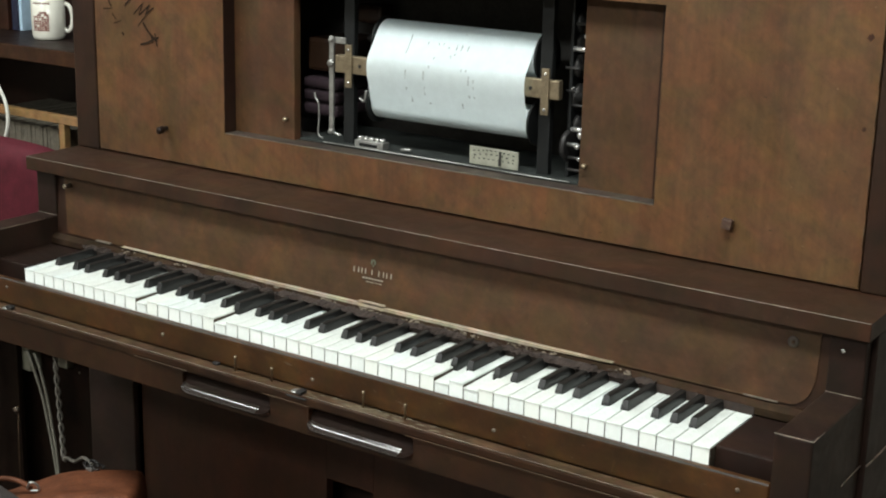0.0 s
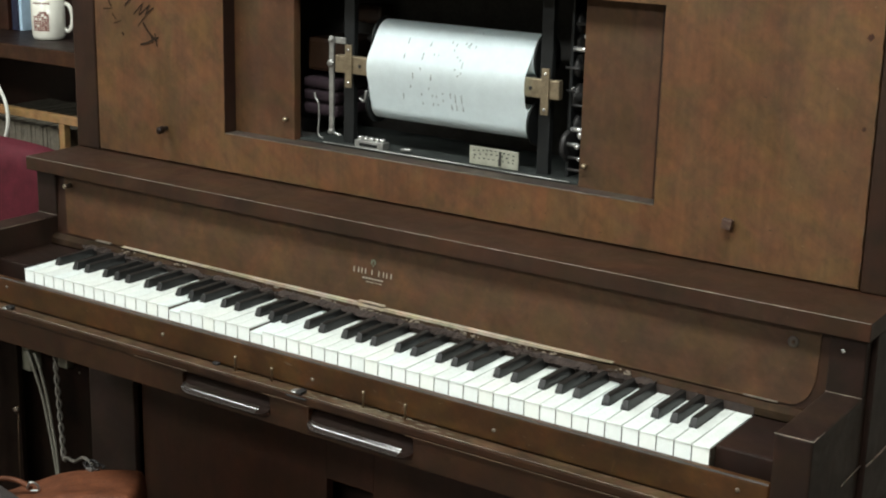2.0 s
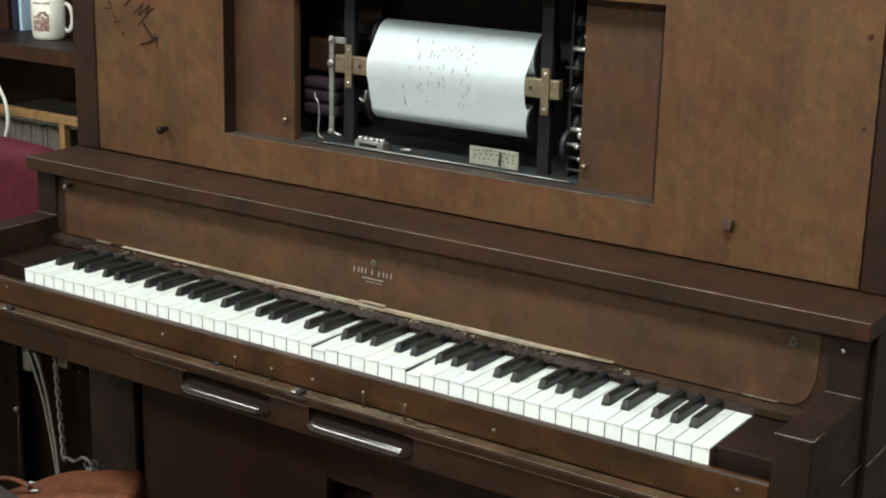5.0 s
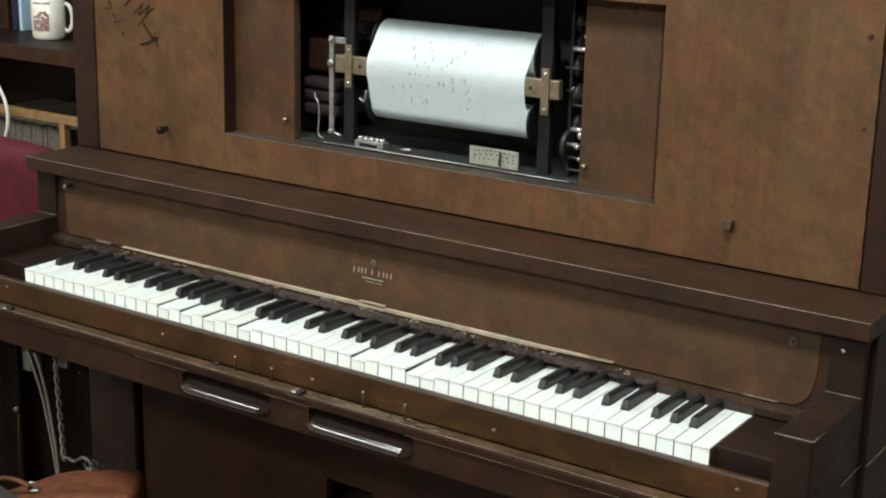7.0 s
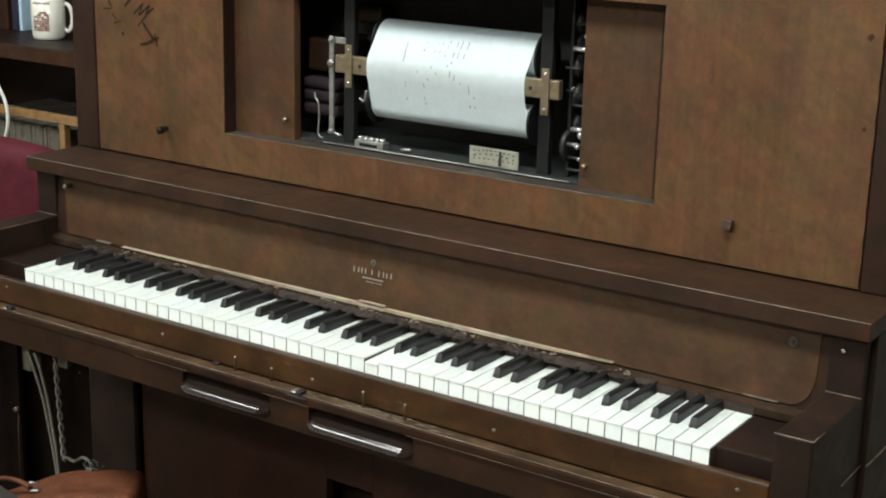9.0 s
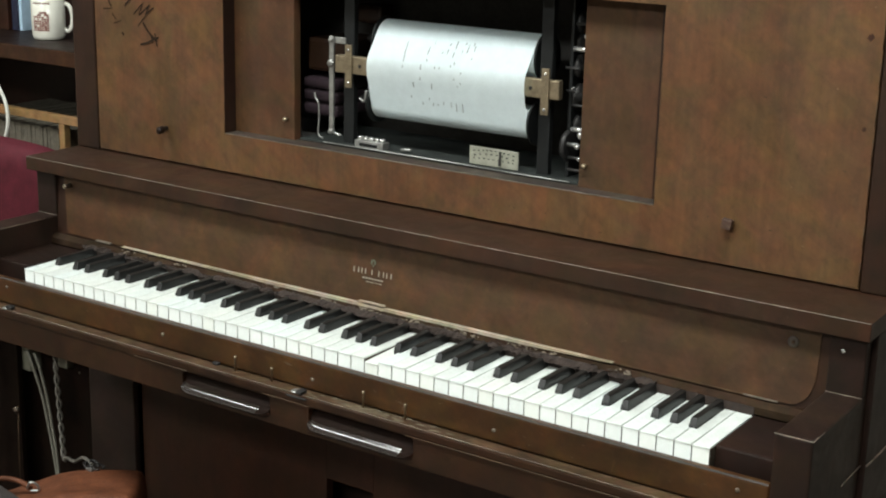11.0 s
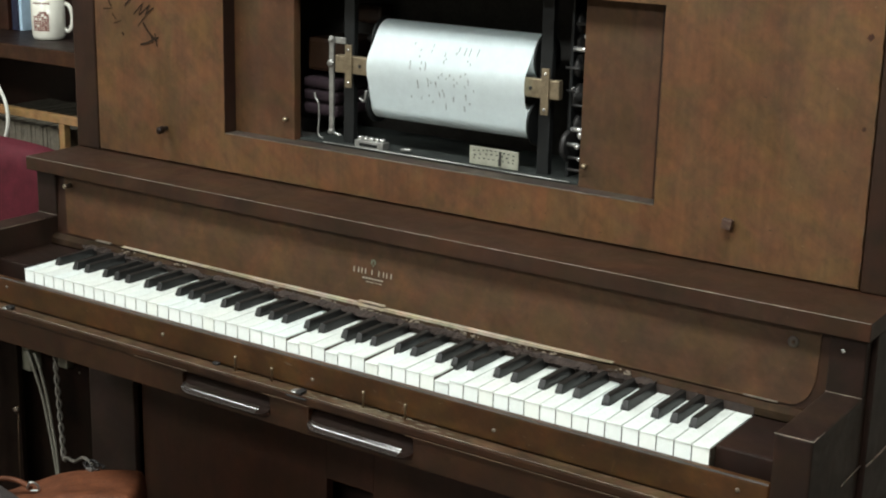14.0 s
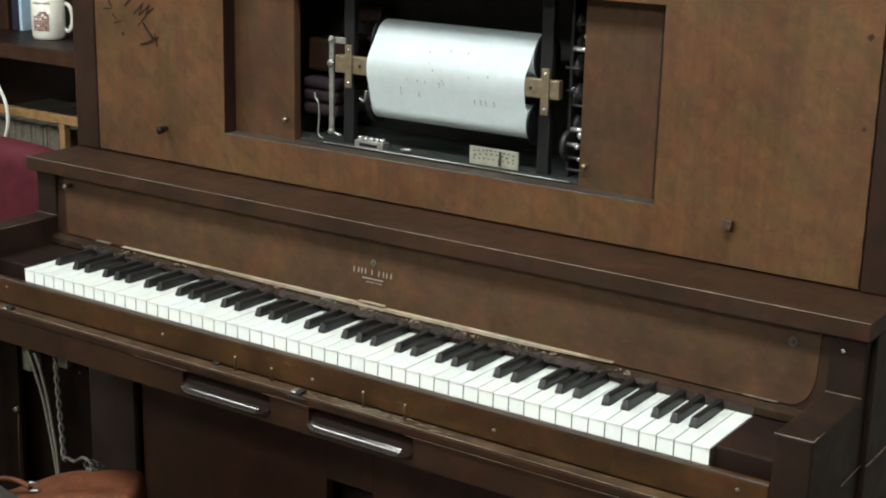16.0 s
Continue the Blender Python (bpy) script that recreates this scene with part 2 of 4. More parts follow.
def box(x0, x1, y0, y1, z0, z1, bevel=0.0015, bm=None, seg=2, edge=False):
    """A box with rounded edges; edge: the rounding takes the second material."""
    own = bmesh.new()
    bmesh.ops.create_cube(own, size=1, matrix=Matrix.Translation(((x0 + x1) / 2, (y0 + y1) / 2, (z0 + z1) / 2))
                          @ Matrix.Diagonal((x1 - x0, y1 - y0, z1 - z0, 1)))
    if bevel:
        r = bmesh.ops.bevel(own, geom=own.edges[:], offset=bevel, segments=seg, affect="EDGES", profile=0.6)
        if edge:
            own.normal_update()
            for f in r["faces"]:
                if f.normal.y < -0.25 and f.normal.z > 0.25:
                    f.material_index = 1
    return own if bm is None else merge(bm, own)


def merge(bm, other, m=None):
    me = bpy.data.meshes.new("tmp")
    if m is not None:
        other.transform(m)
    other.to_mesh(me)
    bm.from_mesh(me)
    bpy.data.meshes.remove(me)
    other.free()
    return bm


def prism(outline, a, b, axis="x", bevel=0.0):
    """An outline pushed from a to b along an axis: (y, z) along x, (x, z) along y, (x, y) along z."""
    bm = bmesh.new()
    spot = {"x": lambda u, v: (a, u, v), "y": lambda u, v: (u, a, v), "z": lambda u, v: (u, v, a)}[axis]
    way = {"x": (b - a, 0, 0), "y": (0, b - a, 0), "z": (0, 0, b - a)}[axis]
    f = bm.faces.new([bm.verts.new(spot(u, v)) for u, v in outline])
    r = bmesh.ops.extrude_face_region(bm, geom=[f])
    bmesh.ops.translate(bm, verts=[v for v in r["geom"] if isinstance(v, bmesh.types.BMVert)], vec=way)
    if bevel:
        bmesh.ops.bevel(bm, geom=bm.edges[:], offset=bevel, segments=2, affect="EDGES", profile=0.6)
    return bm


def lathe(outline, seg=24):
    """(radius, height) pairs turned round z."""
    bm = bmesh.new()
    rings = [[bm.verts.new((r * math.cos(k * math.tau / seg), r * math.sin(k * math.tau / seg), z)) for k in range(seg)] for r, z in outline]
    for a, b in zip(rings, rings[1:]):
        for k in range(seg):
            bm.faces.new((a[k], a[(k + 1) % seg], b[(k + 1) % seg], b[k]))
    bm.faces.new(rings[0][::-1]), bm.faces.new(rings[-1])
    for f in bm.faces:
        f.smooth = len(f.verts) == 4
    return bm


def rod(path, radius, seg=8):
    """A round bar or cable along a path."""
    bm = bmesh.new()
    pts = [Vector(q) for q in path]
    rings = []
    for i, q in enumerate(pts):
        d = (pts[min(i + 1, len(pts) - 1)] - pts[max(i - 1, 0)]).normalized()
        side = d.cross(Vector((0.31, 0.17, 0.93))).normalized()
        up = side.cross(d)
        rings.append([bm.verts.new(q + radius * (math.cos(k * math.tau / seg) * side + math.sin(k * math.tau / seg) * up)) for k in range(seg)])
    for a, b in zip(rings, rings[1:]):
        for k in range(seg):
            bm.faces.new((a[k], a[(k + 1) % seg], b[(k + 1) % seg], b[k])).smooth = True
    bm.faces.new(rings[0][::-1]), bm.faces.new(rings[-1])
    return bm


def curve(points, steps=8):
    """A smooth run through points."""
    P = [Vector(q) for q in points]
    P = [2 * P[0] - P[1]] + P + [2 * P[-1] - P[-2]]
    out = []
    for i in range(1, len(P) - 2):
        for k in range(steps):
            t = k / steps
            a, b, c, d = P[i - 1:i + 3]
            out.append(0.5 * (2 * b + (c - a) * t + (2 * a - 5 * b + 4 * c - d) * t * t + (3 * b - a - 3 * c + d) * t ** 3))
    return out + [P[-2]]


def turned(bm, x, y, z, axis="-y"):
    """A lathed shape laid along an axis."""
    m = {"-y": pose(x, y, z, 90), "x": pose(x, y, z, 0, 90), "z": pose(x, y, z)}[axis]
    bm.transform(m)
    return bm


# ---------------------------------------------------------------- the room
def room():
    x0, x1, y0, y1 = -2.6, 4.2, -4.6, 1.05
    tagged(part("floor", box(x0, x1, y0, y1, -0.05, 0, 0), FLOORM), "worn brown linoleum floor under the piano", "floor", kind="structure")
    tagged(part("ceiling", box(x0, x1, y0, y1, CEILING, CEILING + 0.05, 0), CEILP), "white tiled ceiling with lit panels", "ceiling", kind="structure")
    for n, b in (("wall_north", (x0, x1, y1, y1 + 0.1)), ("wall_south", (x0, x1, y0 - 0.1, y0)),
                 ("wall_west", (x0 - 0.1, x0, y0, y1)), ("wall_east", (x1, x1 + 0.1, y0, y1))):
        tagged(part(n, box(*b, 0, CEILING, 0), WALLP), "plain cream painted wall", "wall", kind="structure")
    for lx, ly in LAMPS:
        lamp = thing("ceiling_lamp", "unseen white enamelled ceiling lamp with lit diffuser", "ceiling lamp", (lx, ly, CEILING), "ceiling lamps")
        part("housing", box(-0.62, 0.62, -0.31, 0.31, -0.05, 0, 0.004), ENAMEL, lamp)
        part("diffuser", box(-0.58, 0.58, -0.27, 0.27, -0.062, -0.051, 0.003), GLOW, lamp, "glowing white diffuser")


room()

# ---------------------------------------------------------------- the piano
P_KEY = 1.2246 / 52      # width of one white key
ZK = 0.73                # height of the white keys' tops
PIVOT = 0.22             # how far behind the keys' fronts they pivot
PX0, PX1 = -0.081, 1.306
piano = thing("player_piano", "old dark walnut upright player piano with open roll compartment", "piano")


def case():
    # sides: arms in front, uprights, tall posts
    for end, (a, b) in enumerate(((-0.131, -0.084), (1.309, 1.355))):
        side = bmesh.new()
        box(a, b, -0.02, 0.165, 0.612, 0.779, 0.003, side)
        box(a, b, 0.145, 0.165, 0.7795, 0.857, 0.002, side)
        part("arm", side, W_ARM, piano)
        part("case_side", box(a - (0.007 if end == 0 else 0), b + (0.007 if end else 0), 0.1655, 0.70, 0.6115, 0.857, 0.002), W_BLOCK, piano)
        lo, hi = (a - 0.006, PX0 - 0.001) if end == 0 else (PX1 + 0.001, b + 0.007)
        part("upper_post", box(lo, hi, 0.247, 0.70, 0.8815, 1.40, 0.003), W_POST, piano)
        part("lower_side", box(a - (0.006 if end == 0 else 0), b + (0.006 if end else 0), 0.252, 0.70, 0.0, 0.611, 0.002), W_STILE, piano)
        for k, (p, q) in enumerate((((a, -0.0200, 0.7786), (b, -0.0200, 0.7786)), ((a, 0.1446, 0.7796), (b, 0.1446, 0.7796)), ((b, -0.0195, 0.7782), (b, 0.018 if end else 0.12, 0.7782)))):
            part("worn_edge", rod([p, tuple((i + j) / 2 for i, j in zip(p, q)), q], 0.0009 if k < 1 else 0.0006, 6), W_EDGE, piano, "pale worn edge of the arm")
    part("side_line", rod([(1.3562, 0.095, 0.6830), (1.3562, 0.13, 0.6842), (1.3562, 0.1650, 0.6852)], 0.0010, 6), W_EDGE, piano, "thin pale worn line")
    part("side_line", rod([(1.3632, 0.167, 0.6853), (1.3632, 0.40, 0.6853), (1.3632, 0.69, 0.6853)], 0.0011, 6), W_EDGE, piano, "thin pale worn line")
    part("lid", box(-0.16, 1.385, 0.20, 0.72, 1.401, 1.425, 0.006), W_DARK, piano)
    part("back_board", box(-0.084, 1.309, 0.685, 0.70, 0.05, 1.40, 0), INSIDE, piano)
    # the long shelf over the keys
    part("music_ledge", box(-0.138, 1.362, 0.129, 0.262, 0.8575, 0.881, 0.0010, edge=True), [W_DARK, W_EDGE], piano, "dark ledge with worn pale edge")
    # fallboard with a curved end
    out = [(-0.056, 0.752), (1.264, 0.752)]
    out += [(1.264 + 0.032 * math.sin(a), 0.797 - 0.045 * math.cos(a)) for a in [k * math.pi / 20 for k in range(1, 11)]]
    out += [(1.297, 0.856), (-0.066, 0.856)]
    fall = prism(out, 0.1436, 0.1448, "y", 0.0)
    for v in fall.verts:
        v.co.y += (v.co.z - 0.752) * 0.07
    part("fallboard", fall, W_FALL, piano, "brown veneered fallboard, darkened under the ledge")
    part("name_rail", prism([(0.1315, 0.7325), (0.1315, 0.7425), (0.1395, 0.7488), (0.166, 0.7488), (0.166, 0.7325)], -0.0838, 1.3088, "x"), W_RAILN, piano)
    part("backing_board", prism([(0.1450, 0.7492), (0.1450 + 0.108 * 0.07, 0.857), (0.175, 0.857), (0.175, 0.7492)], -0.0838, 1.3088, "x"), W_POST, piano)
    part("fallboard_strip", prism([(0.085, 0.7519), (0.24, 0.7512), (0.42, 0.7492), (0.88, 0.7491), (0.95, 0.7508), (1.02, 0.7528), (1.02, 0.7535), (0.40, 0.7535), (0.085, 0.7530)], 0.1368, 0.146, "y"), W_STRIP, piano, "bare pale wooden strip")
    part("fallboard_strip", box(1.0205, 1.2045, 0.1415, 0.146, 0.7510, 0.7520, 0.0003), W_LEDGE, piano)
    part("fallboard_strip", box(1.2050, 1.2510, 0.1405, 0.146, 0.7508, 0.7522, 0.0003), W_EDGE, piano, "short pale worn strip")
    part("fallboard_strip", box(0.020, 0.056, 0.138, 0.146, 0.7510, 0.7532, 0.0006), W_EDGE, piano)
    part("lock_plate", box(0.592, 0.640, 0.1350, 0.1410, 0.7570, 0.7582, 0.0005), W_STRIP, piano, "thin dull metal lock plate")
    # end blocks
    for a, b in ((-0.0835, -0.0012), (1.2258, 1.3085)):
        # end blocks carry their shade in the colour
        part("key_block", box(a, b, 0.012, 0.1313, 0.66, 0.7315, 0.003), W_BLOCK, piano)
    # slip, ledge, front rail
    part("key_slip", box(-0.0835, 1.3085, -0.0185, -0.006, 0.668, 0.7130, 0.0055, edge=True, seg=3), [W_SLIP, W_SLIPTOP], piano, "brown key slip below the keys")
    part("slip_ledge", box(-0.0835, 1.3085, -0.040, -0.0187, 0.6625, 0.6685, 0.0009, edge=True), [W_LEDGE, W_EDGE], piano, "scuffed pale ledge")
    part("key_bed", box(-0.0835, 1.3085, -0.0055, 0.30, 0.6125, 0.655, 0.001), W_RAIL, piano)
    rail()
    lower()


def slot(x0, x1, z0, z1, r=0.009, n=5):
    """A rounded slot's outline in x and z."""
    pts = []
    for cx, cz, a0 in ((x1 - r, z0 + r, -90), (x1 - r, z1 - r * 0.5, 0), (x0 + r, z1 - r * 0.5, 90), (x0 + r, z0 + r, 180)):
        for k in range(n):
            a = radians(a0 + 90 * k / (n - 1))
            pts.append((cx + r * math.cos(a), cz + (r if a0 in (-90, 180) else r * 0.5) * math.sin(a)))
    return pts


SLOTS = [(0.398, 0.570, 0.622, 0.6535), (0.641, 0.822, 0.622, 0.6545)]


def rail():
    """The front rail with its two finger pockets."""
    bm = bmesh.new()
    Y0, Y1, Z0, Z1 = -0.042, -0.012, 0.6125, 0.6615
    cuts = [-0.0835]
    for s in SLOTS:
        cuts += [s[0] - 0.004, s[1] + 0.004]
    cuts.append(1.3085)
    for i in (0, 2, 4):
        box(cuts[i], cuts[i + 1], Y0, Y1, Z0, Z1, 0.0, bm)
    for s in SLOTS:
        a, b = s[0] - 0.004, s[1] + 0.004
        pts = slot(*s)
        ring = [(a, Z0), (b, Z0), (b, Z1), (a, Z1)]
        edges = []
        for loop in (ring, pts):
            vs = [bm.verts.new((x, Y0, z)) for x, z in loop]
            edges += [bm.edges.new((vs[k], vs[(k + 1) % len(vs)])) for k in range(len(vs))]
        r = bmesh.ops.triangle_fill(bm, use_beauty=True, edges=edges)
        inner = [e for e in edges[4:]]
        e = bmesh.ops.extrude_edge_only(bm, edges=inner)
        bmesh.ops.translate(bm, verts=[v for v in e["geom"] if isinstance(v, bmesh.types.BMVert)], vec=(0, 0.028, 0))
        box(a, b, Y0 + 0.0285, Y1 + 0.002, Z0, Z1, 0.0, bm)
    part("front_rail", bm, W_RAIL, piano, "glossy dark front rail with two finger pockets")
    part("rail_lip", box(-0.0835, 1.3085, -0.0440, -0.0402, 0.6570, 0.6668, 0.0012), W_RAIL, piano)
    beads = [(0.30, SLOTS[0][0] + 0.012), (SLOTS[0][1] - 0.012, SLOTS[1][0] + 0.004), (SLOTS[1][1] - 0.012, 1.3085)]
    for a, b in beads:
        part("rail_bead", rod([(a + (b - a) * k / 12, -0.0446 + 0.0003 * noise.noise(Vector((k * 1.7, a, 0))), 0.6560) for k in range(13)], 0.0009, 6), W_LEDGE, piano, "worn pale bead")
    for s in SLOTS:
        x0, x1, z0, z1 = s
        back, jut = -0.0158, 0.0125
        # floor of the scoop, y from its lip inwards: shallow, steeper, then the wall
        fall = [(0.0, 0.0), (0.0008, 0.0008), (0.002, 0.0014), (0.005, 0.0022), (0.0075, 0.0030), (0.0088, 0.0038), (0.0098, 0.0048), (0.0108, 0.0062), (0.0120, 0.0086), (0.0145, 0.0130), (0.0210, 0.0195), (0.0375, 0.0262)]
        bm = bmesh.new()
        xs = [x0 + 0.0004 + 0.022 * (k / 10) ** 1.6 for k in range(11)]
        xs = xs + [x0 + x1 - q for q in reversed(xs)]
        grid, under = [], []
        for x in xs:
            d = min(1.0, min(x - x0, x1 - x) / 0.022)
            bow = math.sqrt(max(0.0, 1 - (1 - d) ** 2))
            front = Y0 - 0.0008 - jut * bow
            k = (back - front) / 0.0375
            lift = 0.007 * (1 - bow)
            grid.append([bm.verts.new((x, front + y * k, z0 + 0.0035 + z + lift * (1 - y / 0.0375))) for y, z in fall])
            under.append(bm.verts.new((x, Y0 + 0.0006, z0 - 0.0035 + lift)))
        n = len(fall) - 1
        for i in range(len(xs) - 1):
            for k in range(n):
                f = bm.faces.new((grid[i][k], grid[i + 1][k], grid[i + 1][k + 1], grid[i][k + 1]))
                # greyed floor paints its sheen; near-black lip, wall and right end paint shade
                f.smooth, f.material_index = True, 2 if k >= 8 or k < 1 or i > len(xs) - 11 else (3 if k < 4 else 0)
            bm.faces.new((grid[i][0], under[i], under[i + 1], grid[i + 1][0])).material_index = 1
        for e in bm.edges:
            if e.calc_face_angle(0.0) > 0.7:
                e.smooth = False
        part("pocket_tray", bm, [GLOSS, W_LOWER, W_SHADED, SATIN], piano, "hollow glossy dark finger tray")
    part("catch", box(0.619, 0.629, -0.044, -0.030, 0.6687, 0.6745, 0.002, box(0.604, 0.640, -0.0475, -0.0405, 0.6640, 0.6665, 0.001)), IRON, piano, "small worn metal catch")
    part("catch", box(0.4440, 0.4555, -0.0270, -0.0195, 0.6687, 0.6735, 0.002), IRON, piano)
    for cx in (0.619, 0.000):
        plate = turned(lathe([(0.0085, 0), (0.0085, 0.0012), (0.004, 0.0020)], 16), cx - 0.006, -0.0335, 0.6686, "z")
        part("catch_plate", plate, STEEL, piano, "small round steel plate")
    part("catch", box(-0.004, 0.010, -0.040, -0.030, 0.6687, 0.6750, 0.002), IRON, piano)
    for x, h in ((0.4893, 0.0240), (0.5595, 0.0222), (0.7252, 0.0250), (0.7960, 0.0232)):
        pin = turned(lathe([(0.0015, 0), (0.0015, h - 0.005), (0.0022, h - 0.004), (0.0022, h - 0.001), (0.0010, h)], 10), x, -0.0255, 0.6684, "z")
        part("lever_pin", pin, BRASS, piano)
    for x, z in ((-0.0236, 0.698), (0.3355, 0.691), (0.6295, 0.6857), (0.9332, 0.6857), (1.2703, 0.696)):
        part("plug", turned(lathe([(0.0030, 0), (0.0030, 0.0006), (0.0012, 0.0009)], 10), x, -0.0186, z), W_EDGE, piano)


def lower():
    Y = 0.262
    part("lower_stile", box(-0.137, -0.018, 0.248, 0.262, 0.02, 0.611, 0.003), W_STILE, piano)
    part("lower_stile", box(1.243, 1.361, 0.248, 0.262, 0.02, 0.611, 0.003), W_STILE, piano)
    # lower panel with the pedal opening
    bm = bmesh.new()
    for b in ((-0.010, 0.430, 0.10, 0.600), (0.5302, 1.235, 0.10, 0.600), (0.4302, 0.53, 0.377, 0.600)):
        box(b[0], b[1], Y, Y + 0.018, b[2], b[3], 0.001, bm)
    part("lower_panel", bm, W_LOWER, piano, "plain dark lower panel with pedal opening")
    part("plinth", box(-0.018, 1.243, 0.25, 0.275, 0.0, 0.0995, 0.002), W_LOWER, piano)
    part("pedal_well", box(0.40, 0.56, 0.33, 0.34, 0.1, 0.42, 0), W_BLOCK, piano)



case()


def screws():
    for x, y, z, r in ((1.262, 0.1493, 0.832, 0.0075), (-0.048, 0.1484, 0.838, 0.0050)):
        knob = turned(lathe([(r, 0), (r, 0.0006), (r * 0.55, 0.0009), (r * 0.4, 0.0004)] if x > 0 else [(r * 0.8, 0), (r * 0.7, 0.012), (r * 0.9, 0.013), (r * 0.6, 0.0155)], 16), x, y, z)
        stud = part("fallboard_stud", knob, W_EDGE if x < 0 else W_STRIP_D, piano, "small worn round stud")
        if x > 0:
            part("stud_centre", turned(lathe([(0.0026, 0), (0.0022, 0.0012)], 12), x, y - 0.0006, z), W_LEDGE, stud)
    part("side_screw", turned(lathe([(0.003, 0), (0.003, 0.002), (0.001, 0.003)], 10), 1.327, 0.145, 0.835), NICKEL, piano)


screws()

# keys: names within an octave, starting at A
LETTERS = "ABCDEFG"
SHARP_AFTER = {"A": 0.0024, "C": -0.0020, "D": 0.0020, "F": -0.0026, "G": 0.0}
HALF = 0.0056


def white_shape(left, right):
    """A white key about its pivot; left and right: where a black key cuts its tail (None: no cut)."""
    w = P_KEY - 0.0011
    x0, x1 = 0.00075, P_KEY - 0.00075
    t0 = x0 if left is None else left
    t1 = x1 if right is None else right
    def outline(front):
        o = [(x0, front), (x1, front), (x1, 0.0472)]
        if right is not None:
            o.append((t1, 0.0472))
        o += [(t1, 0.158), (t0, 0.158)]
        if left is not None:
            o.append((t0, 0.0472))
        o.append((x0, 0.0472))
        return [(x, y - PIVOT) for i, (x, y) in enumerate(o) if i == 0 or (x, y) != o[i - 1]]
    bm = prism(outline(0.0007), -0.036, -0.0026, "z")
    for f in bm.faces:
        f.material_index = 2 if f.normal.y < -0.9 and f.calc_center_median().y < 0.01 - PIVOT else 1
    top = prism(outline(0.0), -0.0025, 0.0, "z")
    rim = [e for e in top.edges if all(v.co.z > -0.001 for v in e.verts)]
    bmesh.ops.bevel(top, geom=rim, offset=0.0006, segments=2, affect="EDGES", profile=0.6)
    bm.normal_update()
    return merge(bm, top)


def black_shape():
    bm = bmesh.new()
    a, b = 0.0462 - PIVOT, 0.131 - PIVOT
    low = [(-0.0056, a), (0.0056, a), (0.0056, b), (-0.0056, b)]
    mid = [(-0.0053, a + 0.0012), (0.0053, a + 0.0012), (0.0053, b), (-0.0053, b)]
    top = [(-0.0042, a + 0.0055), (0.0042, a + 0.0055), (0.0042, b), (-0.0042, b)]
    rings = [[bm.verts.new((x, y, z)) for x, y in ring] for ring, z in ((low, -0.02), (mid, 0.003), (top, 0.0122))]
    for p, q in zip(rings, rings[1:]):
        for k in range(4):
            bm.faces.new((p[k], p[(k + 1) % 4], q[(k + 1) % 4], q[k]))
    bm.faces.new(rings[-1]), bm.faces.new(rings[0][::-1])
    bmesh.ops.bevel(bm, geom=bm.edges[:], offset=0.0011, segments=2, affect="EDGES", profile=0.6)
    for f in bm.faces:
        f.smooth = False
    return bm


WHITE, BLACK_KEYS = {}, {}


def keyboard():
    shapes, black_mesh = {}, None
    n = 0
    for i in range(52):
        letter, before = LETTERS[i % 7], LETTERS[(i - 1) % 7]
        left = SHARP_AFTER[before] + HALF + 0.0009 if before in SHARP_AFTER and i > 0 else None
        right = P_KEY + SHARP_AFTER[letter] - HALF - 0.0009 if letter in SHARP_AFTER and i < 51 else None
        kind = (left, right)
        if kind not in shapes:
            ob = part("white_key", white_shape(left, right), [IVORY, W_KEY, FRONTS], piano)
            shapes[kind] = ob.data
        else:
            ob = new("white_key", shapes[kind])
            ob.parent = piano
        jog = random.uniform(-0.0005, 0.0004)
        ob.location = (i * P_KEY, PIVOT, ZK + jog)
        WHITE[i] = (ob, ob.location.copy(), n)
        n += 1
        if letter in SHARP_AFTER and i < 51:
            if black_mesh is None:
                kb = part("black_key", black_shape(), EBONY, piano)
                black_mesh = kb.data
            else:
                kb = new("black_key", black_mesh)
                kb.parent = piano
            kb.location = ((i + 1) * P_KEY + SHARP_AFTER[letter], PIVOT, ZK + random.uniform(-0.0004, 0.0004))
            n += 1
    part("key_felt", box(-0.0012, 1.2258, 0.1304, 0.1313, 0.715, 0.7418, 0), DUSTY, piano, "dark dusty felt behind the keys")


keyboard()


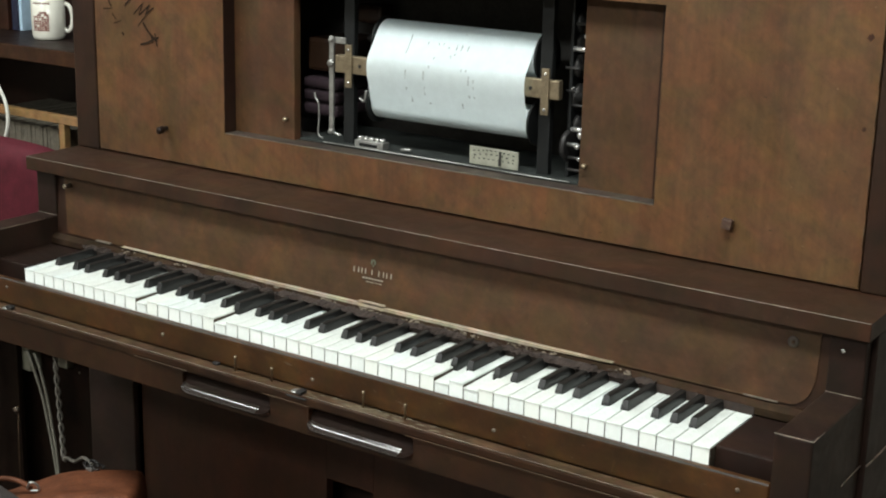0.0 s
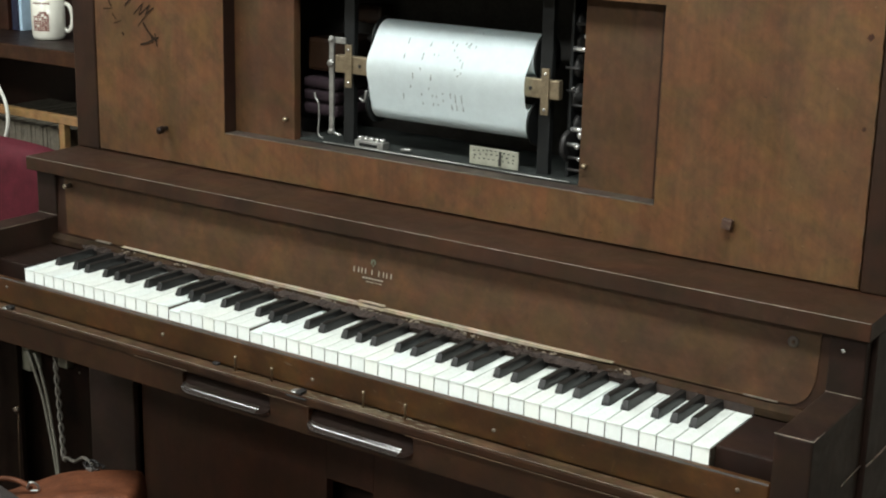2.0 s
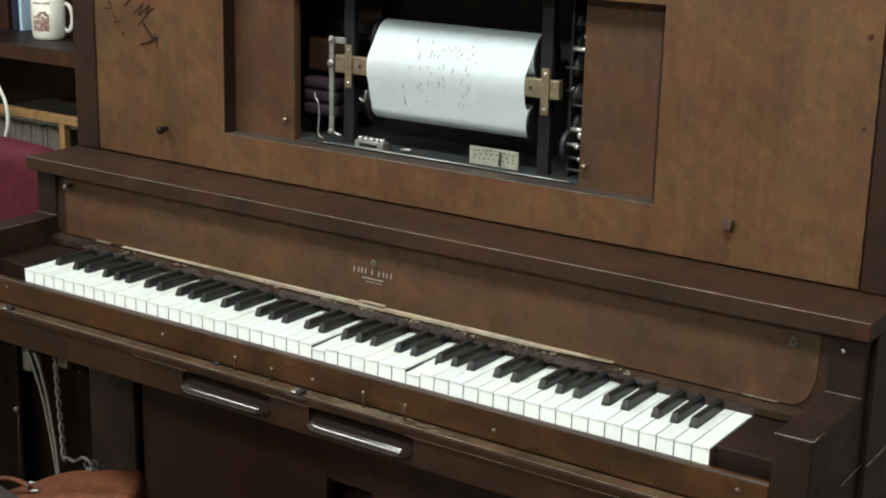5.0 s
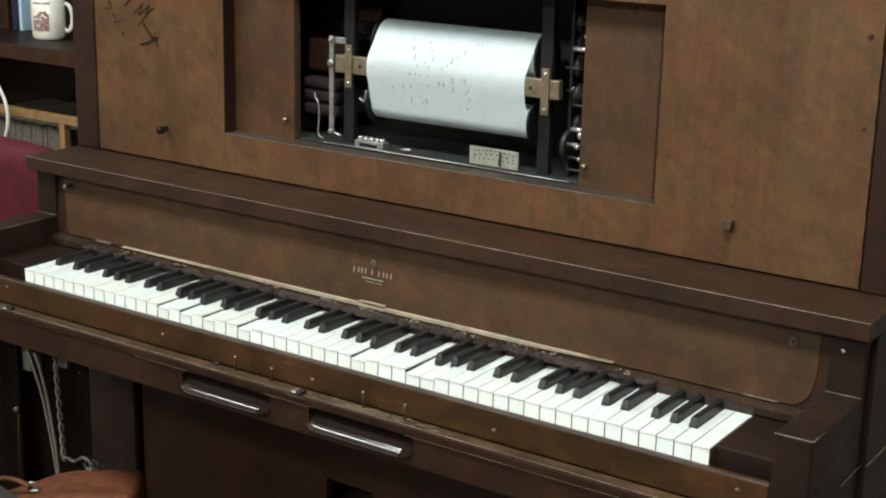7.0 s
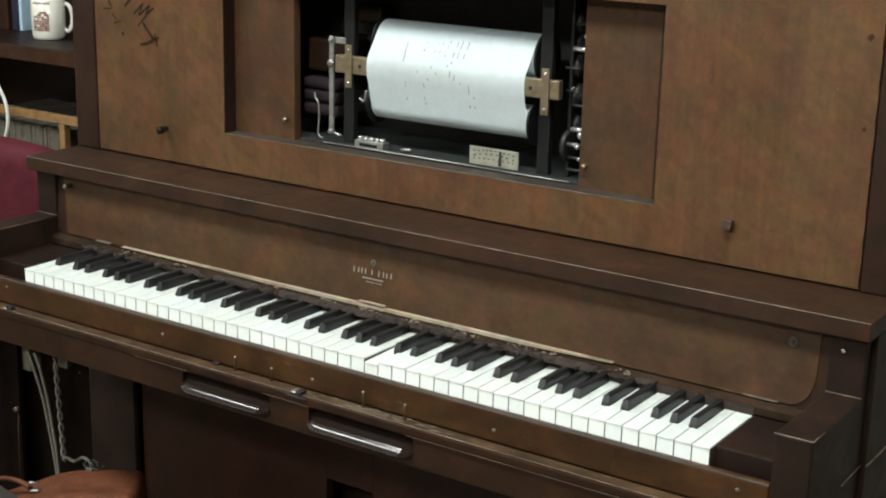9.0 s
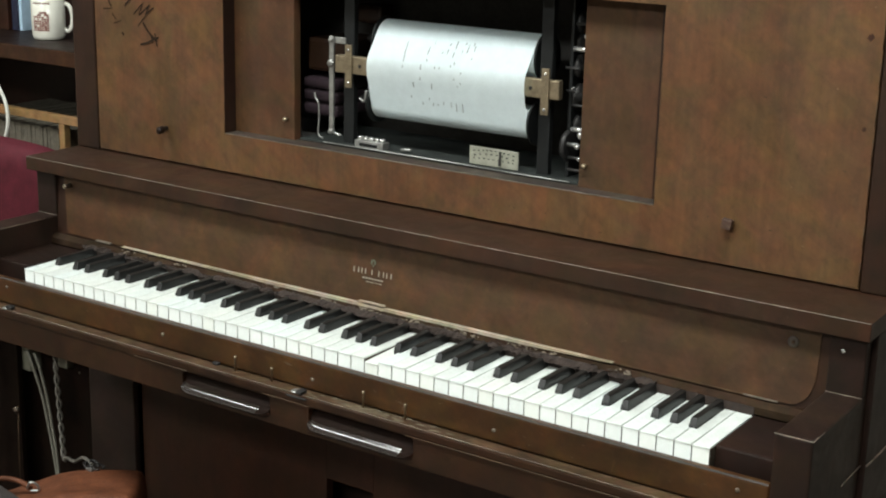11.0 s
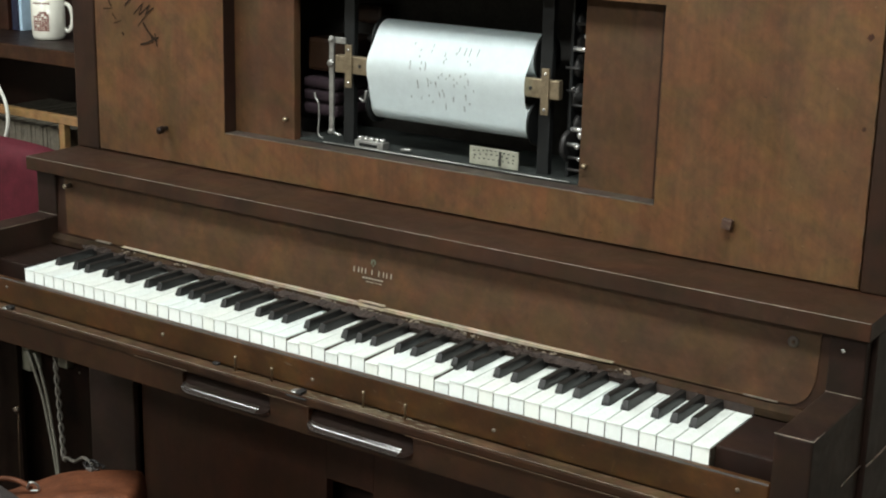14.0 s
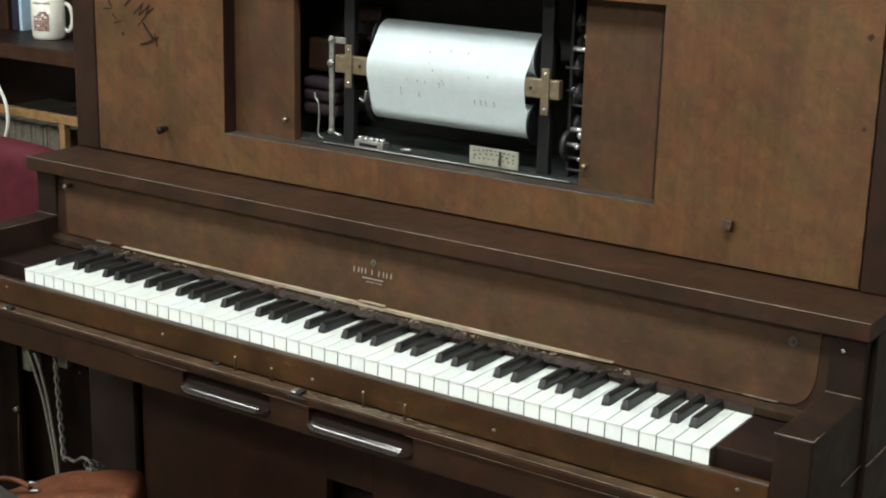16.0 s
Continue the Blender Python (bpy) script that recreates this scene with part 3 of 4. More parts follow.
def felt_scraps():
    """Moth-eaten remains of the felt along the backs of the keys."""
    rnd = random.Random(5)
    blob = bmesh.new()
    bmesh.ops.create_icosphere(blob, subdivisions=1, radius=1.0)
    tops, rings = [v.co.copy() for v in blob.verts], [[v.index for v in f.verts] for f in blob.faces]
    blob.free()

    def tuft(bm, c, size, yaw):
        turn = Matrix.Rotation(yaw, 3, "Z")
        vs = []
        for q in tops:
            k = 1 + 0.75 * noise.noise(q * 2 + c * 90)
            vs.append(bm.verts.new(c + turn @ Vector((q.x * size[0] * k, q.y * size[1] * k, q.z * size[2] * k))))
        for r in rings:
            bm.faces.new([vs[i] for i in r]).smooth = True

    spots = [0.10, 0.215, 0.228, 0.43, 0.53, 0.538, 0.60, 0.615, 0.63, 0.69, 0.70, 0.76, 0.775, 0.785, 0.80, 0.862, 0.875, 0.89, 0.915, 0.925, 0.935, 1.04, 1.05]
    bm = bmesh.new()
    for s in spots:
        for k in range(rnd.randint(4, 7)):
            c = Vector((s + rnd.gauss(0, 0.006), 0.1335 + rnd.uniform(-0.003, 0.004), 0.7455 + rnd.uniform(-0.001, 0.003)))
            tuft(bm, c, (rnd.uniform(0.0015, 0.0042), rnd.uniform(0.001, 0.002), rnd.uniform(0.0008, 0.0018)), rnd.uniform(-0.6, 0.6))
    tagged(part("felt_scrap", bm, FELT, piano, "pale moth-eaten felt scraps"), kind="stuff")
    bm = bmesh.new()
    nx, ny = 900, 9
    mat = []
    for i in range(nx + 1):
        x = -0.001 + 1.09 * i / nx
        thick = 0.9 * noise.noise(Vector((x * 13, 3.1, 0))) + 0.8 * noise.noise(Vector((x * 47, 7.7, 0))) + (0.45 if 0.34 < x < 1.0 else 0.0)
        near = 0.1265 - 0.010 * max(0.0, thick) + 0.004 * noise.noise(Vector((x * 160, 1.0, 0)))
        row = []
        for j in range(ny + 1):
            v = j / ny
            y = near + (0.1400 - near) * v
            swell = math.sin(math.pi * min(1.0, 0.12 + v * 0.75))
            z = 0.7375 + 0.0090 * swell * max(0.25, min(1.0, 0.45 + thick)) + 0.0015 * noise.noise(Vector((x * 210, y * 260, 0))) + 0.0014 * noise.noise(Vector((x * 560, y * 620, 5)))
            row.append(bm.verts.new((x, y, z)))
        mat.append(row)
    for p, q in zip(mat, mat[1:]):
        for j in range(ny):
            bm.faces.new((p[j], q[j], q[j + 1], p[j + 1])).smooth = True
    for k in range(1100):
        x = rnd.uniform(0.0, 1.06)
        if noise.noise(Vector((x * 30, 2.2, 0))) + (0.3 if 0.34 < x < 1.0 else 0.0) < rnd.uniform(-0.2, 0.5):
            continue
        c = Vector((x, 0.1235 + rnd.gauss(0, 0.0065), 0.7440 + rnd.uniform(-0.004, 0.0040)))
        tuft(bm, c, (rnd.uniform(0.0020, 0.0055), rnd.uniform(0.0004, 0.0008), rnd.uniform(0.0004, 0.0009)), rnd.uniform(-1.5, 1.5))
    for f in bm.faces:
        f.smooth = True
    tagged(part("felt_fluff", bm, DUSTY, piano, "dark crumbling felt along the keys"), kind="stuff")


def scuffs():
    """Pale scratches and dusty scrapes on the slip and its ledge."""
    bm = bmesh.new()
    rnd = random.Random(21)
    def mark(x, z, half, wide, tilt):
        d = Vector((math.cos(tilt), 0, math.sin(tilt)))
        s = Vector((-d.z, 0, d.x)) * wide
        c = Vector((x, -0.01875, z))
        bm.faces.new([bm.verts.new(q) for q in (c - d * half, c - s * 0.6, c + d * half, c + s)])
    mark(0.5838, 0.6992, 0.0100, 0.0005, -0.14)
    mark(0.7850, 0.6868, 0.0120, 0.0007, -0.3)
    mark(0.7900, 0.6830, 0.0080, 0.0008, 0.8)
    for k in range(40):
        mark(rnd.uniform(-0.05, 1.28), rnd.uniform(0.672, 0.706), rnd.uniform(0.0007, 0.004), rnd.uniform(0.0002, 0.0006), rnd.uniform(-0.5, 0.5))
    tagged(part("slip_scuff", bm, W_EDGE, piano, "pale scratches in the varnish"), kind="stuff")
    bm = bmesh.new()
    for k in range(60):
        x, y = rnd.gauss(0.74, 0.06), rnd.uniform(-0.038, -0.020)
        n = 7
        r0 = rnd.uniform(0.0015, 0.006)
        vs = [bm.verts.new((x + r0 * 2.2 * math.cos(q * math.tau / n) * rnd.uniform(0.5, 1), y + r0 * 0.45 * math.sin(q * math.tau / n) * rnd.uniform(0.5, 1), 0.66875)) for q in range(n)]
        bm.faces.new(vs)
    tagged(part("ledge_dust", bm, DUST, piano, "dusty grey crumbs on the ledge"), kind="stuff")


scuffs()
felt_scraps()


def maker_mark():
    """The gilt mark on the fallboard: a small emblem, a word and a line, as bars."""
    bm = bmesh.new()
    y = lambda z: 0.1412 + (z - 0.752) * 0.07
    def bar(x0, x1, z0, z1, lean=0.0):
        vs = [bm.verts.new((a + lean * (c - z0), y(c) , c)) for a, c in ((x0, z0), (x1, z0), (x1, z1), (x0, z1))]
        f = bm.faces.new(vs)
        r = bmesh.ops.extrude_face_region(bm, geom=[f])
        bmesh.ops.translate(bm, verts=[v for v in r["geom"] if isinstance(v, bmesh.types.BMVert)], vec=(0, -0.0003, 0))
    zb, zt, x = 0.7985, 0.8065, 0.5755
    for w, two in ((0.0105, 1), (0.0022, 0), (0.0075, 0), (0.0085, 0), (0.0100, 1), (0.0095, 1)):
        bar(x, x + 0.0017, zb, zt)
        if two:
            bar(x + w - 0.0017, x + w, zb, zt)
        x += w + 0.0045
    for k in range(7):
        bar(0.593 + k * 0.0056, 0.597 + k * 0.0056, 0.7915, 0.7937)
    for k in range(5):
        bar(0.6 + k * 0.006, 0.6048 + k * 0.006, 0.7868, 0.7878)
    mark = part("maker_mark", bm, GILT, piano, "faded gilt maker's mark drawn as bars")
    bm = bmesh.new()
    for dx, dz, w, h in ((-0.0030, 0.0030, 0.0030, 0.0060), (0.0030, 0.0030, 0.0030, 0.0060), (0, 0.0062, 0.0030, 0.0030), (0, -0.0020, 0.0018, 0.0030)):
        bar(0.6115 + dx - w / 2, 0.6115 + dx + w / 2, 0.8150 + dz - h / 2, 0.8150 + dz + h / 2)
    part("emblem", bm, VERDIGRIS, mark, "small dull green emblem")


maker_mark()


# upper front panel with the recess and sliding doors
def frame_board(x0, x1, z0, z1, hx0, hx1, hz0, hz1, y0, y1):
    bm = bmesh.new()
    o = [(x0, z0), (x1, z0), (x1, z1), (x0, z1)]
    h = [(hx0, hz0), (hx1, hz0), (hx1, hz1), (hx0, hz1)]
    A = [bm.verts.new((x, y0, z)) for x, z in o]
    B = [bm.verts.new((x, y0, z)) for x, z in h]
    C = [bm.verts.new((x, y1, z)) for x, z in o]
    D = [bm.verts.new((x, y1, z)) for x, z in h]
    for k in range(4):
        j = (k + 1) % 4
        bm.faces.new((A[k], A[j], B[j], B[k]))
        bm.faces.new((C[j], C[k], D[k], D[j]))
        bm.faces.new((A[j], A[k], C[k], C[j]))
        # reveal faces take the second material, darkened to paint the recess's shade
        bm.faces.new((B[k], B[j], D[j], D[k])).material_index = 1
    sharp = [e for e in bm.edges if e.is_manifold and e.calc_face_angle() > 1]
    bmesh.ops.bevel(bm, geom=sharp, offset=0.0016, segments=2, affect="EDGES", profile=0.6)
    return bm


def front_panel():
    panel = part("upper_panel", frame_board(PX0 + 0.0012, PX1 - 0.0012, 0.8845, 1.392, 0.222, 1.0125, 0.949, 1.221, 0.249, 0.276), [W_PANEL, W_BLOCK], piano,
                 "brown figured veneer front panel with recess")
    for x0, x1 in ((0.100, 0.347), (0.877, 1.12)):
        part("sliding_door", box(x0, x1, 0.2800, 0.2965, 0.945, 1.23, 0.0015), W_DOOR, piano, "plain sliding door pushed aside")
    part("recess_sill", box(0.18, 1.05, 0.2765, 0.325, 0.938, 0.9492, 0.001), W_SILL, piano)
    # added strip that paints the shadow line along the recess's right edge
    part("recess_shadow_strip", box(0.9958, 1.0122, 0.2765, 0.2797, 0.9505, 1.2205, 0.0006), W_POST, piano, "narrow dark strip painting the shadow at the recess edge")
    part("sill_facing", box(0.2225, 1.012, 0.2497, 0.2768, 0.9493, 0.9503, 0.0004), W_SILL, piano)
    part("sill_edge", rod([(0.2235, 0.2492, 0.9492), (0.6, 0.2492, 0.9492), (1.0115, 0.2492, 0.9492)], 0.0008, 6), W_EDGE, piano, "worn pale edge")
    kn = lathe([(0.0040, 0), (0.0036, 0.010), (0.0062, 0.011), (0.0070, 0.016), (0.0052, 0.019), (0.0066, 0.022), (0.003, 0.0235)], 9)
    for v in kn.verts:
        v.co.x += 0.10 * v.co.z + 0.0009 * noise.noise(v.co * 300)
        v.co.y -= 0.06 * v.co.z
    part("panel_knob", turned(kn, 0.0880, 0.2488, 0.9415), W_BLOCK, piano, "small chipped dark wooden knob")
    kn = box(-0.0072, 0.0072, 0.2360, 0.2455, -0.0070, 0.0070, 0.0018)
    kn.transform(pose(1.1250, 0, 0.9425, 0, 9, 0))
    merge(kn, turned(lathe([(0.0045, 0), (0.0045, 0.008)], 12), 1.1250, 0.2488, 0.9425))
    part("panel_knob", kn, W_KNOB, piano, "small square worn wooden knob")
    for x, z, y in ((0.334, 0.983, 0.2783), (0.889, 0.982, 0.2783)):
        kn = lathe([(0.0022, 0), (0.0022, 0.004), (0.0042, 0.006), (0.0036, 0.009), (0.001, 0.010)], 14)
        part("door_knob", turned(kn, x, y, z), BRASS, piano)
    for x, z, r in ((1.2885, 1.2025, 0.0042), (1.2915, 1.0890, 0.0028)):
        bm = bmesh.new()
        bm.faces.new([bm.verts.new((x + r * math.cos(q * 0.57) * (1 + 0.35 * math.sin(q * 2.3)), 0.2484, z + r * math.sin(q * 0.57) * (1 + 0.3 * math.cos(q * 3.1)))) for q in range(11)])
        part("screw_hole", bm, W_LOWER, piano, "old filled screw hole")
    # worn rims, broken and uneven
    def rim(a, b, wide, seed):
        a, b, n = Vector(a), Vector(b), 26
        pts = [a.lerp(b, k / n) + Vector((0, 0, 0.0003 * noise.noise(Vector((k * 0.9, seed, 0))))) for k in range(n + 1)]
        k = 0
        while k < n:
            m = min(n, k + 2 + int(5 * abs(noise.noise(Vector((k * 1.3, seed, 4))))))
            if noise.noise(Vector((k * 0.7, seed, 9))) > -0.12:
                part("worn_rim", rod(pts[k:m + 1], wide, 5), W_LEDGE, panel, "worn rim of the veneer")
            k = m + 1
    rim((0.2212, 0.2490, 0.952), (0.2212, 0.2490, 1.22), 0.0004, 1.0)
    rim((1.0135, 0.2490, 0.952), (1.0135, 0.2490, 1.22), 0.0004, 2.0)
    rim((1.3040, 0.2492, 0.887), (1.3040, 0.2492, 1.30), 0.0006, 3.0)
    rim((-0.079, 0.2492, 0.8858), (1.303, 0.2492, 0.8858), 0.0005, 5.0)
    # old ink scrawl, as strokes
    rnd = random.Random(3)
    layer = [0.0]
    def stroke(pts, w):
        bm = bmesh.new()
        w *= 1.2
        pts = [Vector((x, 0.2484, z)) for x, z in pts]
        for a, b in zip(pts, pts[1:]):
            d = (b - a).normalized()
            layer[0] += 0.00006
            a, b = a - Vector((0, layer[0], 0)) - d * w * 0.4, b - Vector((0, layer[0], 0)) + d * w * 0.4
            s = Vector((d.z, 0, -d.x)) * w
            vs = [bm.verts.new(q) for q in (a - s, b - s, b + s, a + s)]
            bm.faces.new(vs)
        part("ink_stroke", bm, INK, panel, "faded black marker stroke")
    stroke([(-0.0576, 1.1348), (-0.0364, 1.1364)], 0.0007)
    stroke([(-0.0453, 1.1532), (-0.0416, 1.1447), (-0.0376, 1.1402)], 0.0015)
    stroke([(-0.0355, 1.1277), (-0.0263, 1.1178)], 0.0010)
    stroke([(-0.0322, 1.1114), (-0.0152, 1.1167)], 0.0008)
    stroke([(-0.0125, 1.0970), (-0.0091, 1.0925)], 0.0016)
    stroke([(-0.0042, 1.1437), (0.003, 1.15), (0.0116, 1.1583)], 0.0015)
    stroke([(0.0171, 1.1309), (0.0398, 1.1508), (0.0294, 1.1309)], 0.0009)
    stroke([(0.0307, 1.13), (0.0558, 1.1491), (0.0457, 1.1322), (0.065, 1.1451)], 0.0010)
    stroke([(0.0271, 1.1115), (0.047, 1.1313)], 0.0009)
    stroke([(0.0396, 1.1173), (0.0498, 1.1048), (0.0602, 1.0961), (0.0694, 1.0902)], 0.0018)
    stroke([(0.0325, 1.0801), (0.049, 1.0845), (0.0641, 1.0916), (0.075, 1.0955)], 0.0014)
    stroke([(0.0672, 1.1015), (0.0717, 1.0808)], 0.0013)
    stroke([(0.0577, 1.0987), (0.0611, 1.0856)], 0.0010)
    # pale chips and scratches in the varnish
    bm = bmesh.new()
    for k in range(60):
        x, z = rnd.uniform(-0.07, 1.29), rnd.uniform(0.89, 1.22)
        if 0.20 < x < 1.03 and z > 0.94:
            continue
        a, l = rnd.uniform(0, 3.1), rnd.uniform(0.0005, 0.0022)
        d, s = Vector((math.cos(a), 0, math.sin(a))) * l, Vector((-math.sin(a), 0, math.cos(a))) * rnd.uniform(0.0003, 0.0007)
        c = Vector((x, 0.2486, z))
        bm.faces.new([bm.verts.new(q) for q in (c - d - s, c + d - s, c + d + s, c - d + s)])
    tagged(part("varnish_chip", bm, W_LEDGE, panel, "small pale chips in the varnish"), kind="stuff")


front_panel()


# ---------------------------------------------------------------- roll compartment
def compartment():
    part("compartment", box(0.20, 1.04, 0.46, 0.47, 0.93, 1.30, 0, box(0.20, 1.04, 0.3255, 0.459, 0.938, 0.9475, 0)), INSIDE, piano, "black inside of the roll compartment")
    part("compartment_wall", box(0.19, 0.20, 0.30, 0.46, 0.93, 1.30, 0), INSIDE, piano)
    part("compartment_wall", box(1.04, 1.05, 0.30, 0.46, 0.93, 1.30, 0), INSIDE, piano)
    part("compartment_top", box(0.20, 1.04, 0.30, 0.46, 1.29, 1.30, 0), INSIDE, piano)
    part("floor_plate", box(0.352, 0.872, 0.288, 0.440, 0.9496, 0.9535, 0.0008), SLATE, piano)
    part("front_rod", rod([(0.405, 0.2835, 0.9535), (0.50, 0.2835, 0.9535), (0.70, 0.2835, 0.9535)], 0.0011), STEEL, piano, "thin dull metal rod")
    part("front_rod", rod([(0.70, 0.2838, 0.953), (0.86, 0.2838, 0.953)], 0.0009), STEEL, piano)
    for a, b in ((0.4335, 0.4555), (0.7945, 0.8165)):
        part("spool_post", box(a, b - 0.002, 0.300, 0.311, 0.9536, 1.289, 0.0012), BLACK, piano)
    part("tracker_bar", box(0.425, 0.8345, 0.2875, 0.2995, 1.0685, 1.0965, 0.002), BRASS, piano, "dull brass tracker bar")
    for a, zc in ((0.4470, 1.0805), (0.8060, 1.079)):
        st = box(a, a + 0.0130, 0.2845, 0.2873, zc - 0.034, zc + 0.034, 0.001)
        strap = part("strap", st, BRASS, piano, "brass strap with two screws")
        for dz in (-0.026, 0.026):
            part("screw", turned(lathe([(0.0026, 0), (0.0024, 0.0012), (0.001, 0.0016)], 12), a + 0.0065, 0.2846, zc + dz), NICKEL, strap)
    for x in (0.474, 0.787):
        part("bar_screw", turned(lathe([(0.003, 0), (0.002, 0.0005)], 12), x, 0.2874, 1.082), IRON, piano)
    # linkage at the bass end
    link = part("linkage", box(0.4095, 0.4180, 0.292, 0.296, 0.9665, 1.124, 0.001, box(0.4085, 0.4390, 0.2965, 0.2995, 1.1130, 1.1230, 0.001)), STEEL, piano, "flat grey metal linkage")
    for z, r in ((1.081, 0.0062), (1.118, 0.0038), (0.971, 0.0045)):
        part("pivot", turned(lathe([(r, 0), (r, 0.003), (r * 0.45, 0.0042)], 16), 0.4138, 0.292, z), STEEL, link)
    part("pivot_pin", rod([(0.414, 0.2935, 0.968), (0.433, 0.2935, 0.9665)], 0.0018), NICKEL, link)
    part("bent_wire", rod(curve([(0.3815, 0.290, 1.031), (0.3835, 0.290, 1.022), (0.3895, 0.290, 1.013), (0.3905, 0.290, 0.99), (0.3890, 0.290, 0.964), (0.3985, 0.290, 0.9575)], 6), 0.0014), STEEL, piano)
    part("wire_hook", rod(curve([(0.467, 0.297, 1.03), (0.477, 0.297, 1.026), (0.481, 0.297, 1.044)], 6), 0.0018), STEEL, piano)
    # nickel block with bright studs
    blk = part("valve_block", box(0.4665, 0.5225, 0.286, 0.303, 0.9537, 0.9652, 0.0012), STEEL, piano, "nickel block with bright studs")
    for k in range(5):
        stud = turned(lathe([(0.0044, 0), (0.0044, 0.0035), (0.0034, 0.0050), (0.001, 0.0054)], 14), 0.4725 + 0.0110 * k, 0.2945, 0.9652, "z")
        part("stud", stud, NICKEL, blk, "bright nickel stud")
    part("slot_window", box(0.4760, 0.5110, 0.2852, 0.2859, 0.9560, 0.9610, 0.0002), BLACK, blk, "dark slot")
    part("small_lever", rod([(0.548, 0.30, 0.9565), (0.567, 0.30, 0.9585)], 0.0024), STEEL, piano)
    # tempo dial
    dial = part("tempo_dial", box(0.680, 0.7665, 0.2945, 0.2965, 0.9545, 0.9825, 0.0012), DIALP, piano, "pale engraved tempo dial plate")
    marks = bmesh.new()
    rnd = random.Random(8)
    for high, n, bend in ((0.9785, 10, 0.0035), (0.9730, 8, 0.0050), (0.9655, 9, 0.0015)):
        for k in range(n):
            u = (k + 0.5) / n
            x, z = 0.685 + u * 0.077 + rnd.uniform(-0.001, 0.001), high - bend * (2 * u - 1) ** 2
            w = rnd.uniform(0.0012, 0.0022)
            box(x - w, x + w, 0.2941, 0.2946, z - rnd.uniform(0.0006, 0.0012), z + 0.0009, 0, marks)
    part("dial_marks", marks, SLATE, dial, "small dark engraved bars")
    part("pointer", prism([(0.7335, 0.958), (0.7375, 0.958), (0.7365, 0.979), (0.7345, 0.979)], 0.2915, 0.2935, "y"), IRON, dial)
    # bellows and dark action parts at the ends
    for k in range(3):
        z = 0.985 + 0.0215 * k
        fold = box(0.322, 0.398, 0.33, 0.42, z, z + 0.0195, 0.0090, seg=4)
        for f in fold.faces:
            f.smooth = True
        for v in fold.verts:
            v.co.z += 0.003 * noise.noise(v.co * 22)
            v.co.y -= 0.006 * math.sin((v.co.x - 0.322) / 0.076 * math.pi)
        part("bellows_fold", fold, BELLOWS, piano, "puckered purple bellows cloth")
    part("bellows_board", box(0.330, 0.418, 0.335, 0.44, 1.058, 1.112, 0.006), W_POST, piano, "brown wooden bellows board")
    part("motor_board", box(0.372, 0.432, 0.40, 0.44, 1.135, 1.165, 0.006), W_POST, piano)
    part("gear_plate", box(0.838, 0.843, 0.31, 0.36, 0.9536, 1.28, 0.001), BLACK, piano)
    for z, r in ((1.178, 0.016), (1.148, 0.014), (1.115, 0.018), (1.07, 0.02), (1.03, 0.014)):
        wheel = lathe([(r, 0), (r, 0.006), (r * 0.4, 0.0065), (r * 0.4, 0.018), (r * 0.15, 0.019)], 22)
        part("gear_wheel", turned(wheel, 0.8435, 0.33, z, "x"), IRON, piano)
    for x, y, z, r in ((0.868, 0.300, 1.020, 0.0055), (0.862, 0.302, 1.003, 0.0045), (0.869, 0.301, 1.163, 0.0035), (0.852, 0.30, 1.087, 0.0022), (0.866, 0.301, 0.985, 0.003)):
        part("bright_screw", turned(lathe([(r, 0), (r, 0.004), (r * 0.5, 0.006)], 14), x, y, z), NICKEL, piano)
    for z, x1, r in ((1.179, 0.872, 0.0026), (1.143, 0.870, 0.0043), (1.115, 0.858, 0.0022), (1.082, 0.860, 0.0022), (1.062, 0.870, 0.0024), (1.027, 0.872, 0.0045), (1.004, 0.866, 0.0036), (0.985, 0.868, 0.0030), (0.967, 0.868, 0.0026)):
        part("peg", rod([(x1 - 0.022, 0.303, z), (x1 - 0.006, 0.303, z), (x1, 0.303, z)], r * 0.85, 10), NICKEL if r > 0.004 else (STEEL if r > 0.0034 else IRON), piano)
    part("lower_cam", turned(lathe([(0.022, 0), (0.024, 0.004), (0.022, 0.008)], 24), 0.836, 0.315, 1.0, "x"), IRON, piano)


compartment()

# ---------------------------------------------------------------- the music roll
ROLL_X0, ROLL_X1 = 0.4945, 0.7815
TOP, TOP_R, LOW, LOW_R = (0.335, 1.1215), 0.0335, (0.318, 1.027), 0.026
SPEED = 0.048


def around(c, r, a0, a1, n):
    return [(c[0] + r * math.cos(radians(a0 + (a1 - a0) * k / n)), c[1] + r * math.sin(radians(a0 + (a1 - a0) * k / n))) for k in range(n + 1)]


PATH_YZ = around(TOP, TOP_R, -60, 143, 26) + [(0.2822, 1.1020), (0.2795, 1.0945), (0.2788, 1.0870), (0.2787, 1.0785), (0.2812, 1.066)] + around(LOW, LOW_R, 190, 400, 26)
RUN = [0.0]
for _a, _c in zip(PATH_YZ, PATH_YZ[1:]):
    RUN.append(RUN[-1] + math.hypot(_c[0] - _a[0], _c[1] - _a[1]))
S_BAR = RUN[PATH_YZ.index((0.2795, 1.0945))] + 0.013

S_FREE = (S_BAR - 0.060, S_BAR + 0.047)


